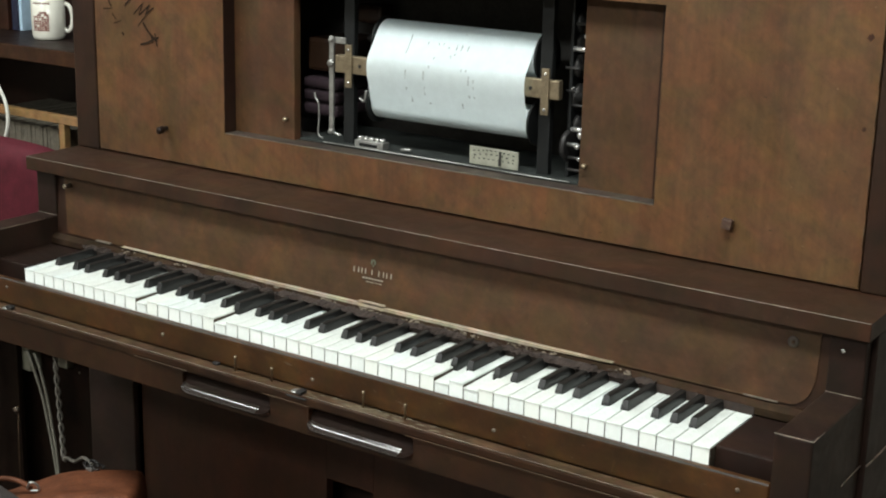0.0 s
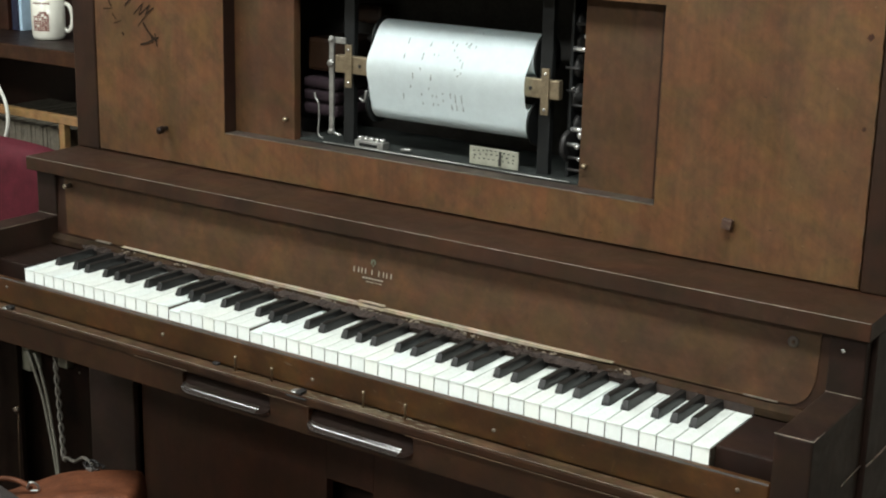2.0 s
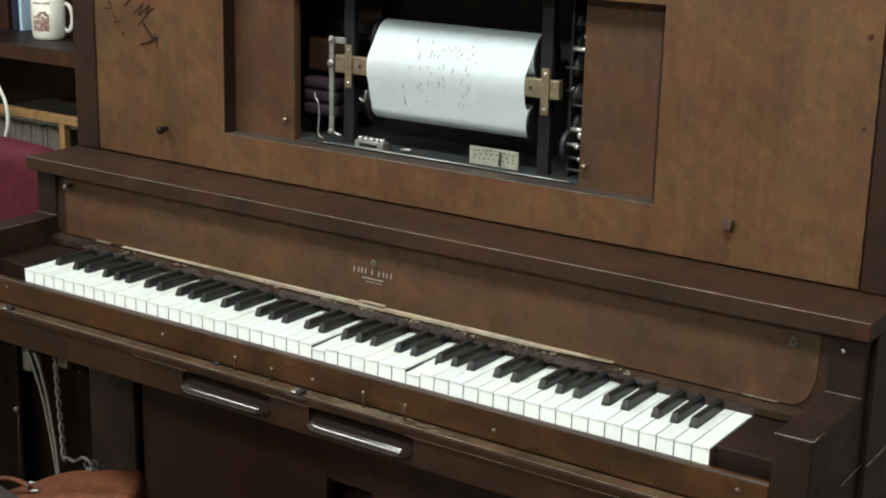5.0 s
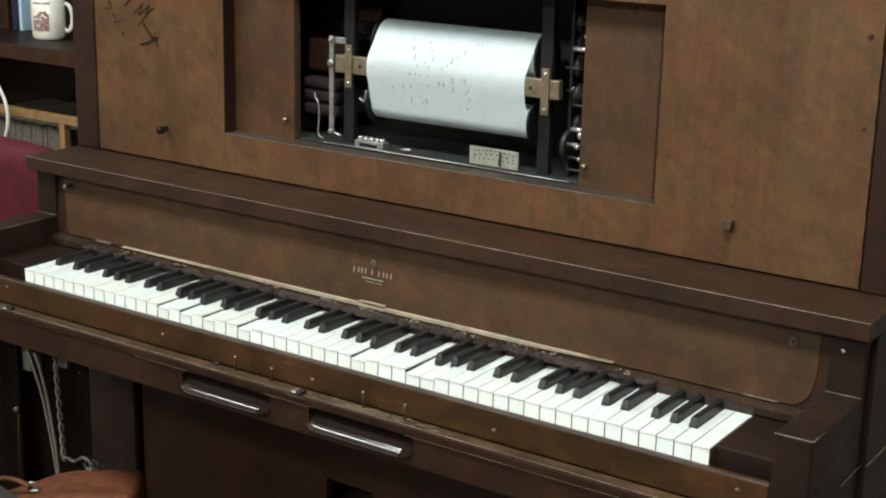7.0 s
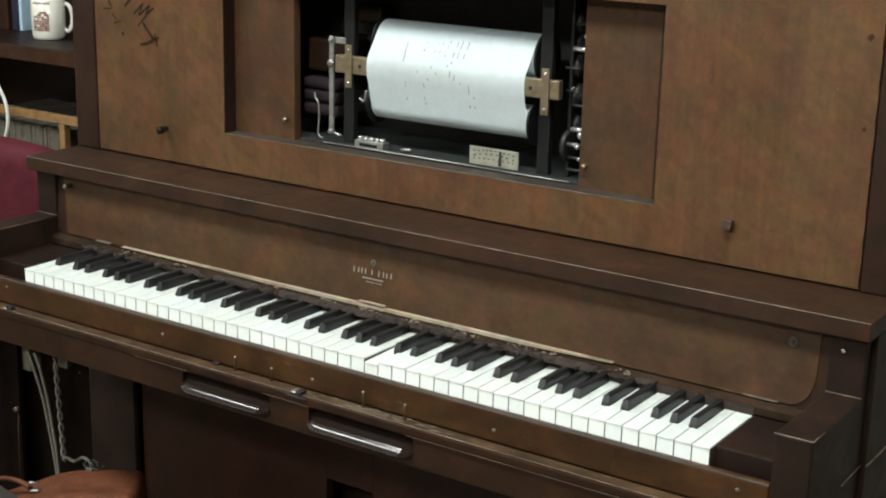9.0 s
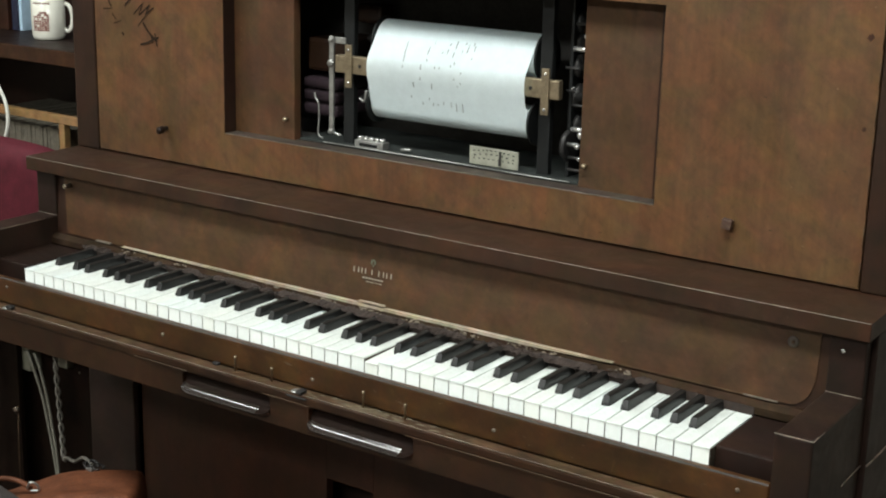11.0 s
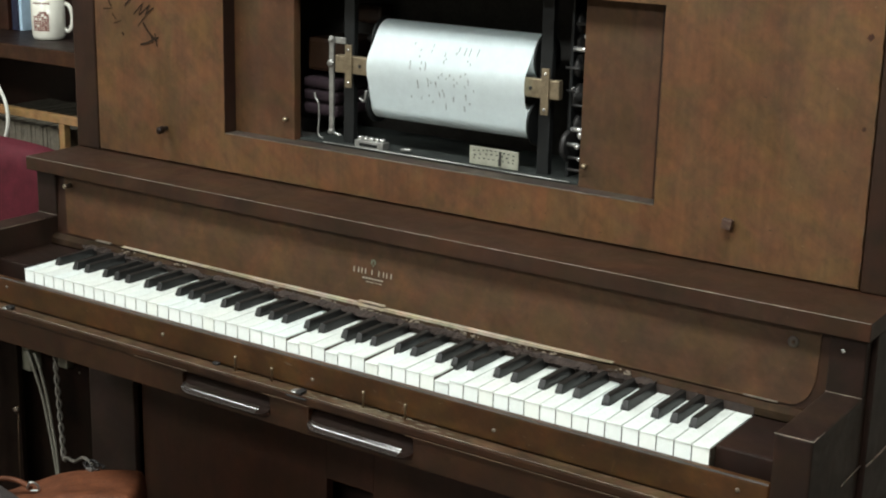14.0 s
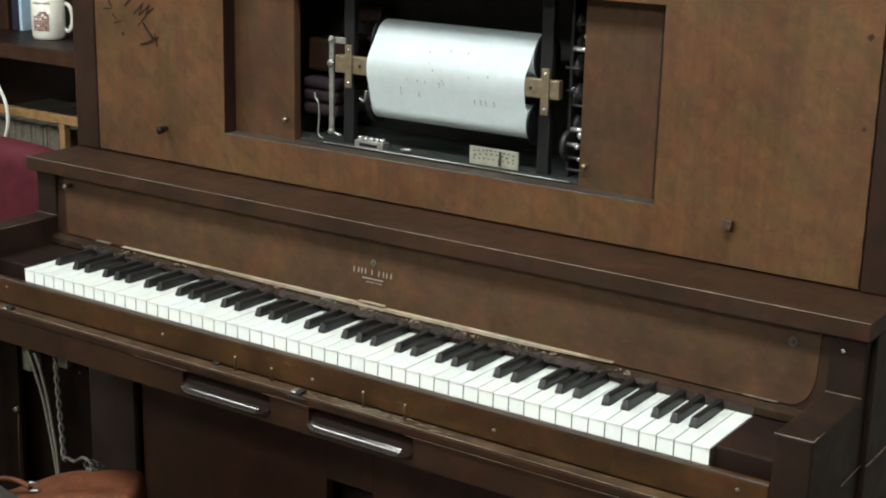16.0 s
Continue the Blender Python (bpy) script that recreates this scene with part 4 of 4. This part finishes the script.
def on_paper(s):
    """Place and lean on the paper's run, s metres from its start."""
    s = min(max(s, 0.0), RUN[-1] - 1e-6)
    k = max(i for i, r in enumerate(RUN) if r <= s)
    k = min(k, len(RUN) - 2)
    f = (s - RUN[k]) / (RUN[k + 1] - RUN[k])
    a, b = PATH_YZ[k], PATH_YZ[k + 1]
    dy, dz = b[0] - a[0], b[1] - a[1]
    return a[0] + dy * f, a[1] + dz * f, math.degrees(math.atan2(dy, -dz))


roll = thing("piano_roll", "white perforated paper music roll running over the tracker bar", "music roll")


SPINS = []


def paper_roll():
    bm = bmesh.new()
    n = 24
    rows = []
    for y, z in PATH_YZ:
        rows.append([bm.verts.new((ROLL_X0 + (ROLL_X1 - ROLL_X0) * k / n, y + 0.0008 * noise.noise(Vector((k * 0.6, z * 30, 1))), z)) for k in range(n + 1)])
    for a, b in zip(rows, rows[1:]):
        for k in range(n):
            bm.faces.new((a[k], a[k + 1], b[k + 1], b[k])).smooth = True
    bmesh.ops.solidify(bm, geom=bm.faces[:], thickness=0.0004)
    for e in bm.edges:
        if e.calc_face_angle(0.0) > 0.7:
            e.smooth = False
    part("paper", bm, PAPER, roll, "white perforated paper")
    for c, r, f in ((TOP, TOP_R, 0.038), (LOW, LOW_R, 0.035)):
        core = lathe([(r - 0.002, 0), (r - 0.002, ROLL_X1 - ROLL_X0 - 0.002)], 32)
        spins = [(part("spool", turned(core, 0, 0, 0, "x"), PAPER, roll, "wound paper on its spool"), ROLL_X0 + 0.001)]
        for x in (ROLL_X0 - 0.006, ROLL_X1 + 0.002):
            fl = lathe([(f - 0.001, 0), (f, 0.001), (f, 0.003), (f - 0.001, 0.004)], 36)
            spins.append((part("flange", turned(fl, 0, 0, 0, "x"), BLACK, roll, "black spool flange"), x))
        for ob, x in spins:
            ob.location = (x, c[0], c[1])
            SPINS.append((ob, (x, c[0], c[1]), math.degrees(SPEED / r)))
        part("spindle", turned(lathe([(0.006, 0), (0.006, 0.335)], 14), 0.457, c[0], c[1], "x"), IRON, roll)


paper_roll()

# notes by white key: tenths of a second, a~b: held
SCORE = {
    6: "65",
    9: "153~155",
    10: "7~13 25~26 30~34 40~42 45~46 65~66 94~100 112 114~120 126~127",
    11: "-5 -1~1 82 86~87",
    12: "158",
    13: "-17 -9~-8 16 52 61~62 66 70 78~79 103 133 142~144 150",
    14: "-12~-11 19~20 75~76 106~107",
    15: "-17 70",
    16: "-14 46 55~57 73 91 127 136~138 146 148 153~154 158",
    17: "-17 11 14 22 25~27 45 47 52 61 63 70 98 101 109 112~113 126 128 133 142 144",
    18: "-13 -6 -4 -1~1 38 74 81 83 86~87",
    19: "30~33 42 61~62 115 117~119 142~144 158",
    20: "-17 -14 -9 3 16 34~35 47~48 53 56~58 67 70 73 78 89 103 121 128~129 134 137~139 148 150",
    21: "-12~-11 6 11 14 19~20 27 51 57 75~76 93 98 101 106~107 132 138",
    22: "113",
    23: "11 14 27 56~57 91 98 101 137~138",
    24: "33~34 47~48 53 59 67~68 113 118 128~130 134~135 140 157~158",
    25: "-14 10 13 15 54 60 73 97 100 102 136 141 145 147~148 159",
    26: "32 35 47 49~50 53 67~68 118~119 121 128 130~131 134~135 146 158",
    27: "-13 7 59 74 94 140",
    28: "-12~-11 8 10~11 14~15 29 31 34~36 60 75~76 91~92 95 97~98 101~102 114 117~118 120~122 141",
    29: "-17 52~53 66~67 69~70 115 133~134 148",
    30: "-10 10~11 13~15 23 27 57 59 77 90~91 97~98 100~102 110 138 140 149~150",
    31: "21 26 32 34~36 42 58 108 119 122 139",
    32: "-9~-8 3 10~11 13~15 22 24~25 31 49 60 78~79 89 97~98 100~102 109 112 129 141 148~150",
    33: "-17 31~32 34~36 42 45 50 70 119~121 126 130~131",
    34: "-17 3 46 53~54 57 61 66 69~70 122 127 134~135 138 142 146 148~150",
    35: "-5 -1~1 31 34~36 47~48 52 58~59 64 67 82 86~88 117 120~121 128~129 133 139~140 145",
    37: "-5 -2 0 56 82 85 137 148~150 153~154",
    39: "153~154",
    41: "153~154",
    44: "153~154",
}
# slits still to come when the clip ends: hole number, tenths of a second
LATER = ((32, 168), (45, 169), (56, 169), (34, 164), (37, 162), (60, 161), (72, 162), (19, 174), (27, 175), (50, 174), (66, 173))
HOLES = []


def perforations():
    """One dark slit a note, cut into short pieces, which ride down with the paper."""
    sizes = {}
    tracks = [(WHITE[i][2], line) for i, line in SCORE.items()] + [(n, str(t)) for n, t in LATER]
    for n, line in tracks:
        x = (ROLL_X0 + ROLL_X1) / 2 + (n - 43.5) * 0.00282
        for word in line.split():
            a, b = (int(q) for q in (word.split("~") if "~" in word else (word, word)))
            if not -13 <= a <= 174:
                continue
            t0, t1 = a / 10 - 0.05, b / 10 + 0.06
            count = max(1, round((t1 - t0) * SPEED / 0.0100))
            for k in range(count):
                tm = t0 + (t1 - t0) * (k + 0.5) / count
                length = round((t1 - t0) * SPEED / count - 0.0012, 4)
                if length not in sizes:
                    ob = part("perforation", box(-0.00034, 0.00034, -0.0002, 0.0002, -length / 2, length / 2, 0), HOLE, roll)
                    sizes[length] = ob.data
                else:
                    ob = new("perforation", sizes[length])
                    ob.parent = roll
                HOLES.append((ob, x, tm))


perforations()


# ---------------------------------------------------------------- beside the piano
def bookcase():
    """Shelves against the wall behind the piano's bass end."""
    unit = thing("shelf_unit", "brown wooden shelf unit against the wall behind the piano", "shelf")
    yf = 0.66
    part("shelf", box(-1.45, -0.30, yf + 0.0125, 0.985, 0.934, 0.965, 0.001), W_BLOCK, unit)
    part("edging", box(-1.45, -0.30, yf, yf + 0.012, 0.932, 0.9652, 0.002), W_SHELF, unit, "reddish brown edging strip")
    part("back", box(-1.48, -0.27, 0.986, 1.0, 0.0, 1.6, 0), W_BLOCK, unit, "dark back board")
    for x in (-1.48, -0.299):
        part("side", box(x, x + 0.029, yf, 0.985, 0, 1.6, 0.002), W_SHELF, unit)
    part("shelf", box(-1.45, -0.30, yf + 0.02, 0.985, 0.455, 0.48, 0.002), W_BLOCK, unit)
    crate = thing("record_crate", "pale pine rack holding a row of grey record sleeves", "rack")
    part("top_rail", box(-1.30, -0.40, 0.66, 0.678, 0.800, 0.8185, 0.002), W_PINE, crate, "pale pine rail")
    for x in (-0.668, -1.30):
        part("upright", box(x, x + 0.018, 0.6605, 0.6785, 0.50, 0.7995, 0.002), W_PINE, crate)
    part("base", box(-1.30, -0.40, 0.66, 0.97, 0.4805, 0.4995, 0.002), W_PINE, crate)
    rnd = random.Random(2)
    x = -1.05
    while x < -0.676:
        w = rnd.uniform(0.0055, 0.0095)
        tagged(part("record_sleeve", box(x, x + w - 0.0005, 0.684 + rnd.uniform(0, 0.003), 0.96, 0.50, 0.780 + rnd.uniform(-0.004, 0.0), 0.0006), SLEEVE),
               "worn grey card record sleeve standing in the rack", "record sleeve", "record sleeves")
        x += w


def mug():
    x, y, z = -0.836, 0.790, 0.9654
    ob = thing("mug", "cream glazed mug with a brown printed picture", "mug", (x, y, z))
    body = lathe([(0.033, 0), (0.0355, 0.002), (0.0385, 0.009), (0.0392, 0.030), (0.0395, 0.094), (0.0385, 0.0945), (0.037, 0.093), (0.0365, 0.010), (0.02, 0.008)], 36)
    part("cup", body, MUG, ob)
    hx = [(0.037, 0, 0.024), (0.046, 0, 0.019), (0.054, 0, 0.028), (0.0575, 0, 0.050), (0.054, 0, 0.072), (0.046, 0, 0.082), (0.037, 0, 0.080)]
    h = rod(curve(hx, 6), 0.0048, 10)
    h.transform(pose(0, 0, 0, 0, 0, 31))
    part("handle", h, MUG, ob)
    bm = bmesh.new()
    rnd = random.Random(4)
    def patch(a0, a1, z0, z1):
        steps = 5
        R = 0.0397
        lo = [bm.verts.new((R * math.cos(radians(a0 + (a1 - a0) * k / steps)), R * math.sin(radians(a0 + (a1 - a0) * k / steps)), z0)) for k in range(steps + 1)]
        hi = [bm.verts.new((v.co.x, v.co.y, z1)) for v in lo]
        for k in range(steps):
            bm.faces.new((lo[k], lo[k + 1], hi[k + 1], hi[k]))
    base = -58
    for row in range(11):
        for col in range(7):
            a, z = -40 + col * 8.6, 0.022 + row * 0.0050
            # the printed house stands higher on one side
            if row > (6 if col < 2 else 9 - abs(col - 4)) or rnd.random() < 0.10:
                continue
            patch(base + a, base + a + rnd.uniform(6.8, 8.5), z, z + rnd.uniform(0.0036, 0.0049))
    part("print", bm, MUGP, ob, "brown printed picture in blocks")
    bm = bmesh.new()
    for k in range(7):
        patch(base - 38 + k * 9, base - 31 + k * 9, 0.084, 0.0885)
    part("print_line", bm, MUGP, ob)


def books():
    bk = thing("book", "pale blue hardback standing on the shelf", "book")
    part("cover", box(-1.004, -0.994, 0.842, 0.935, 0.9653, 1.19, 0.002), BOOKB, bk)
    part("spine", box(-1.026, -1.005, 0.838, 0.98, 0.9653, 1.19, 0.002), NAVY, bk, "dark navy spine")
    b2 = thing("book", "dark brown bound book standing on the shelf", "book")
    part("cover", box(-1.14, -1.031, 0.83, 0.98, 0.9653, 1.20, 0.003), W_LOWER, b2)
    part("spine", box(-1.148, -1.1405, 0.825, 0.98, 0.9653, 1.20, 0.003), W_LOWER, b2)


def chair():
    ob = thing("folded_chair", "folded chair with padded maroon vinyl back beside the piano", "chair")
    bm = bmesh.new()
    n, m = 16, 14
    def pad(x0, x1, z0, z1, yc, thick):
        for side in (-1, 1):
            grid = []
            for j in range(m + 1):
                row = []
                for i in range(n + 1):
                    u, v = i / n, j / m
                    edge = (max(0.0, 1 - abs(2 * u - 1) ** 9) * max(0.0, 1 - abs(2 * v - 1) ** 9)) ** 0.5
                    drop = 0.012 * abs(2 * u - 1) ** 3 * v
                    row.append(bm.verts.new((x0 + (x1 - x0) * u, yc + side * thick * edge, z0 + (z1 - z0) * v - drop)))
                grid.append(row)
            for a, b in zip(grid, grid[1:]):
                for i in range(n):
                    bm.faces.new((a[i], a[i + 1], b[i + 1], b[i])).smooth = True
        bmesh.ops.remove_doubles(bm, verts=bm.verts[:], dist=0.0005)
    pad(-0.56, -0.158, 0.56, 0.875, 0.238, 0.030)
    part("backrest", bm, MAROON, ob, "padded maroon vinyl backrest")
    bm = bmesh.new()
    pad(-0.56, -0.20, 0.47, 0.55, 0.238, 0.022)
    part("seat", bm, MAROON, ob, "padded seat folded up")
    for x, t in ((-0.545, 0.60), (-0.44, 0.60)):
        part("leg", rod([(x, 0.238, 0), (x, 0.238, t)], 0.010, 10), IRON, ob)


def bag():
    ob = thing("leather_bag", "soft tan leather bag standing on the floor", "bag")
    bm = bmesh.new()
    bmesh.ops.create_cube(bm, size=1)
    bmesh.ops.subdivide_edges(bm, edges=bm.edges[:], cuts=29, use_grid_fill=True)
    for v in bm.verts:
        c = v.co * 2
        big = max(abs(c.x), abs(c.y), abs(c.z))
        k = (abs(c.x) ** 40 + abs(c.y) ** 20 + abs(c.z) ** 40) ** (1 / 40)
        c = c / max(k, 1e-4) * big
        w = 1 - 0.22 * max(0, c.z)
        wob = 0.006 * noise.noise(c * 1.6) + 0.003 * noise.noise(c * 5)
        drop = 0.070 * max(0, 0.36 - c.x) ** 1.15 * max(0, c.z)
        v.co = Vector((0.185 * c.x + wob * 0.5, 0.075 * c.y * w + wob, 0.190 + 0.190 * c.z + 0.4 * wob - drop))
    for f in bm.faces:
        f.smooth = True
    part("body", bm, LEATHER, ob)
    for side in (-1, 1):
        part("piping", rod(curve([(0.176, 0.056 * side, 0.02), (0.183, 0.058 * side, 0.18), (0.181, 0.052 * side, 0.34), (0.172, 0.046 * side, 0.372)], 6), 0.0035, 8), LEATHER, ob, "raised leather piping")
    flap = prism([(-0.20, -0.085), (0.064, -0.082), (0.020, -0.064), (-0.052, 0.014), (-0.085, 0.060), (-0.20, 0.062)], 0.362, 0.369, "z", 0.002)
    for v in flap.verts:
        v.co.z += 0.004 * noise.noise(v.co * 18)
    part("flap", flap, STRAP_D, ob, "grey-brown cloth flap folded over the top")
    part("strap", rod(curve([(-0.075, 0.030, 0.368), (-0.045, 0.020, 0.376), (-0.018, 0.008, 0.377), (0.006, -0.006, 0.371)], 8), 0.0045, 10), LEATHER, ob, "rolled tan leather strap")
    part("buckle", rod(curve([(0.000, -0.008, 0.372), (0.008, -0.016, 0.386), (0.018, -0.014, 0.382), (0.020, -0.010, 0.370), (0.006, -0.012, 0.369)], 6), 0.0022, 8), STEEL, ob, "small metal buckle")
    ob.location, ob.rotation_euler = (0.047, -0.055, 0), (0, 0, radians(35))


def cables():
    lead = tagged(part("white_lead", rod(curve([(-0.42, 0.28, 0.985), (-0.395, 0.28, 0.962), (-0.382, 0.28, 0.947), (-0.371, 0.28, 0.926), (-0.368, 0.28, 0.899), (-0.373, 0.28, 0.874), (-0.385, 0.28, 0.845), (-0.40, 0.28, 0.78)], 8), 0.0035, 10), CABLE),
                  "white cable looped over the chair back", "cable")
    for k, dx in enumerate((0.0, 0.014)):
        tagged(part("hanging_cable", rod(curve([(-0.375 + dx * 1.5, 0.30, 0.42), (-0.361 + dx * 1.5, 0.30, 0.391), (-0.337 + dx, 0.30, 0.333), (-0.321 + dx * 0.8, 0.30, 0.264), (-0.306 + dx * 0.5, 0.30, 0.181), (-0.295, 0.30, 0.06), (-0.28, 0.27, 0.006)], 7), 0.0030, 8), CABLE_OLD),
               "off-white cable hanging down beside the piano", "cable", "hanging cables")
    flex = thing("twisted_flex", "grey twisted flex hanging down beside the piano", "cable")
    for ph in (0, math.pi):
        path = []
        for k in range(130):
            f = k / 129
            z = 0.45 - 0.245 * f
            r = 0.0038 if f > 0.3 else 0.0012 + 0.0026 * f / 0.3
            a = ph + 1.5 + f * 30
            path.append((-0.294 + 0.014 * f + r * math.cos(a), 0.30 + r * math.sin(a), z))
        part("strand", rod(path, 0.0023, 7), TWIST, flex)
    part("strand", rod(curve([(-0.280, 0.30, 0.212), (-0.257, 0.285, 0.222), (-0.175, 0.22, 0.2671), (-0.0395, 0.12, 0.3317), (0.0535, 0.06, 0.3850), (0.085, 0.050, 0.3850)], 6), 0.003, 7), TWIST, flex)
    box_ = thing("socket_box", "beige plastic socket box fixed beside the piano", "socket box")
    part("body", box(-0.413, -0.372, 0.303, 0.334, 0.374, 0.45, 0.004), BEIGE, box_)
    part("plate", box(-0.303, -0.276, 0.315, 0.334, 0.398, 0.47, 0.003), BEIGE, box_)
    stand = thing("dark_cabinet", "dark brown wooden cabinet behind the cables", "cabinet")
    # cabinet and post painted near black for the shade they stand in
    part("body", box(-0.52, -0.17, 0.335, 0.40, 0.0, 0.50, 0.004), W_SHADED, stand)
    part("edge", rod([(-0.4026, 0.2865, 0.10), (-0.4020, 0.2865, 0.20), (-0.3965, 0.2865, 0.30)], 0.0014), W_LEDGE, stand, "pale worn edge")
    part("knob", turned(lathe([(0.005, 0), (0.006, 0.006), (0.002, 0.009)], 14), -0.3985, 0.287, 0.293), W_EDGE, stand)
    part("screw", turned(lathe([(0.0024, 0), (0.0018, 0.0015)], 10), -0.2614, 0.3345, 0.3889), W_EDGE, stand)
    part("post", box(-0.52, -0.392, 0.287, 0.299, 0.0, 0.50, 0.002), W_SHADED, stand)
    heap = thing("wire_heap", "small tangle of dark wire lying on the bag", "wire")
    rnd = random.Random(12)
    for k in range(4):
        cx, cy, ra, rb = 0.094 + rnd.uniform(-0.008, 0.008), 0.050 + rnd.uniform(-0.006, 0.006), rnd.uniform(0.012, 0.019), rnd.uniform(0.007, 0.012)
        pts = [(cx + ra * math.cos(q * 0.7), cy + rb * math.sin(q * 0.7), 0.3815 + 0.0015 * k + 0.003 * math.sin(q * 1.3 + k)) for q in range(9)]
        part("loop", rod(curve(pts, 6), 0.0017, 7), IRON, heap)
    part("clip", box(0.088, 0.102, 0.034, 0.041, 0.379, 0.385, 0.001), STEEL, heap)


bookcase()
mug()
books()
chair()
bag()
cables()


# ---------------------------------------------------------------- what moves
def motions():
    DIP = 1.75
    for i, line in SCORE.items():
        ob, at, n = WHITE[i]
        at = tuple(at)
        rows = [(0.0, 0.0)]
        for word in line.split():
            a, b = (int(q) / 10 for q in (word.split("~") if "~" in word else (word, word)))
            if a == b:
                rows += [(a - 0.1, 0.0), (a - 0.03, 0.75), (a + 0.03, 0.75), (a + 0.1, 0.0)]
            else:
                rows += [(a - 0.1, 0.0), (a, 0.78), (a + 0.0667, 1.0), (b - 0.0667, 1.0), (b, 0.8), (b + 0.1, 0.0)]
        rows.append((16.0, rows[-1][1] if rows[-1][0] <= 16.0 else 0.0))
        best = {}
        for t, d in rows:
            f = round(t * 30)
            if 0 <= f <= 480:
                best[f] = max(d, best.get(f, 0.0))
        for word in line.split():
            a, b = (int(q) / 10 for q in (word.split("~") if "~" in word else (word, word)))
            if a <= 0.0 <= b:
                best[0] = 0.75 if a == b else 1.0
            if a <= 16.0 <= b:
                best[480] = 0.75 if a == b else 1.0
        walk(ob, [(f / 30, pose(*at, DIP * best[f])) for f in sorted(best)])
    for ob, at, rate in SPINS:
        walk(ob, [(k * 0.5, pose(*at, (rate * k * 0.5 + 180) % 360 - 180)) for k in range(33)])
    for ob, x, tm in HOLES:
        # the slit meets the tracker bar at the time tm
        rows = []
        s0, s1 = S_BAR - tm * SPEED, S_BAR + (16.0 - tm) * SPEED
        stops = sorted({0.0, 16.0} | {q for e in S_FREE for q in ((e - s0) / SPEED - 0.035, (e - s0) / SPEED + 0.035) if 0.0 < q < 16.0} | {(q - s0) / SPEED for q in RUN[1:-1] if 0.0 < (q - s0) / SPEED < 16.0})
        last = None
        for t in stops:
            if last is not None and t - last < 0.034 and t != 16.0:
                continue
            s = s0 + t * SPEED
            y, z, lean = on_paper(s)
            a = radians(lean)
            # over the spools the slit is backed by white paper, so the dark piece rides below the sheet
            lift = 0.00045 if S_FREE[0] < s < S_FREE[1] else -0.0013
            rows.append((t, pose(x, y - lift * math.cos(a), z - lift * math.sin(a), lean)))
            last = t
        walk(ob, rows)


motions()
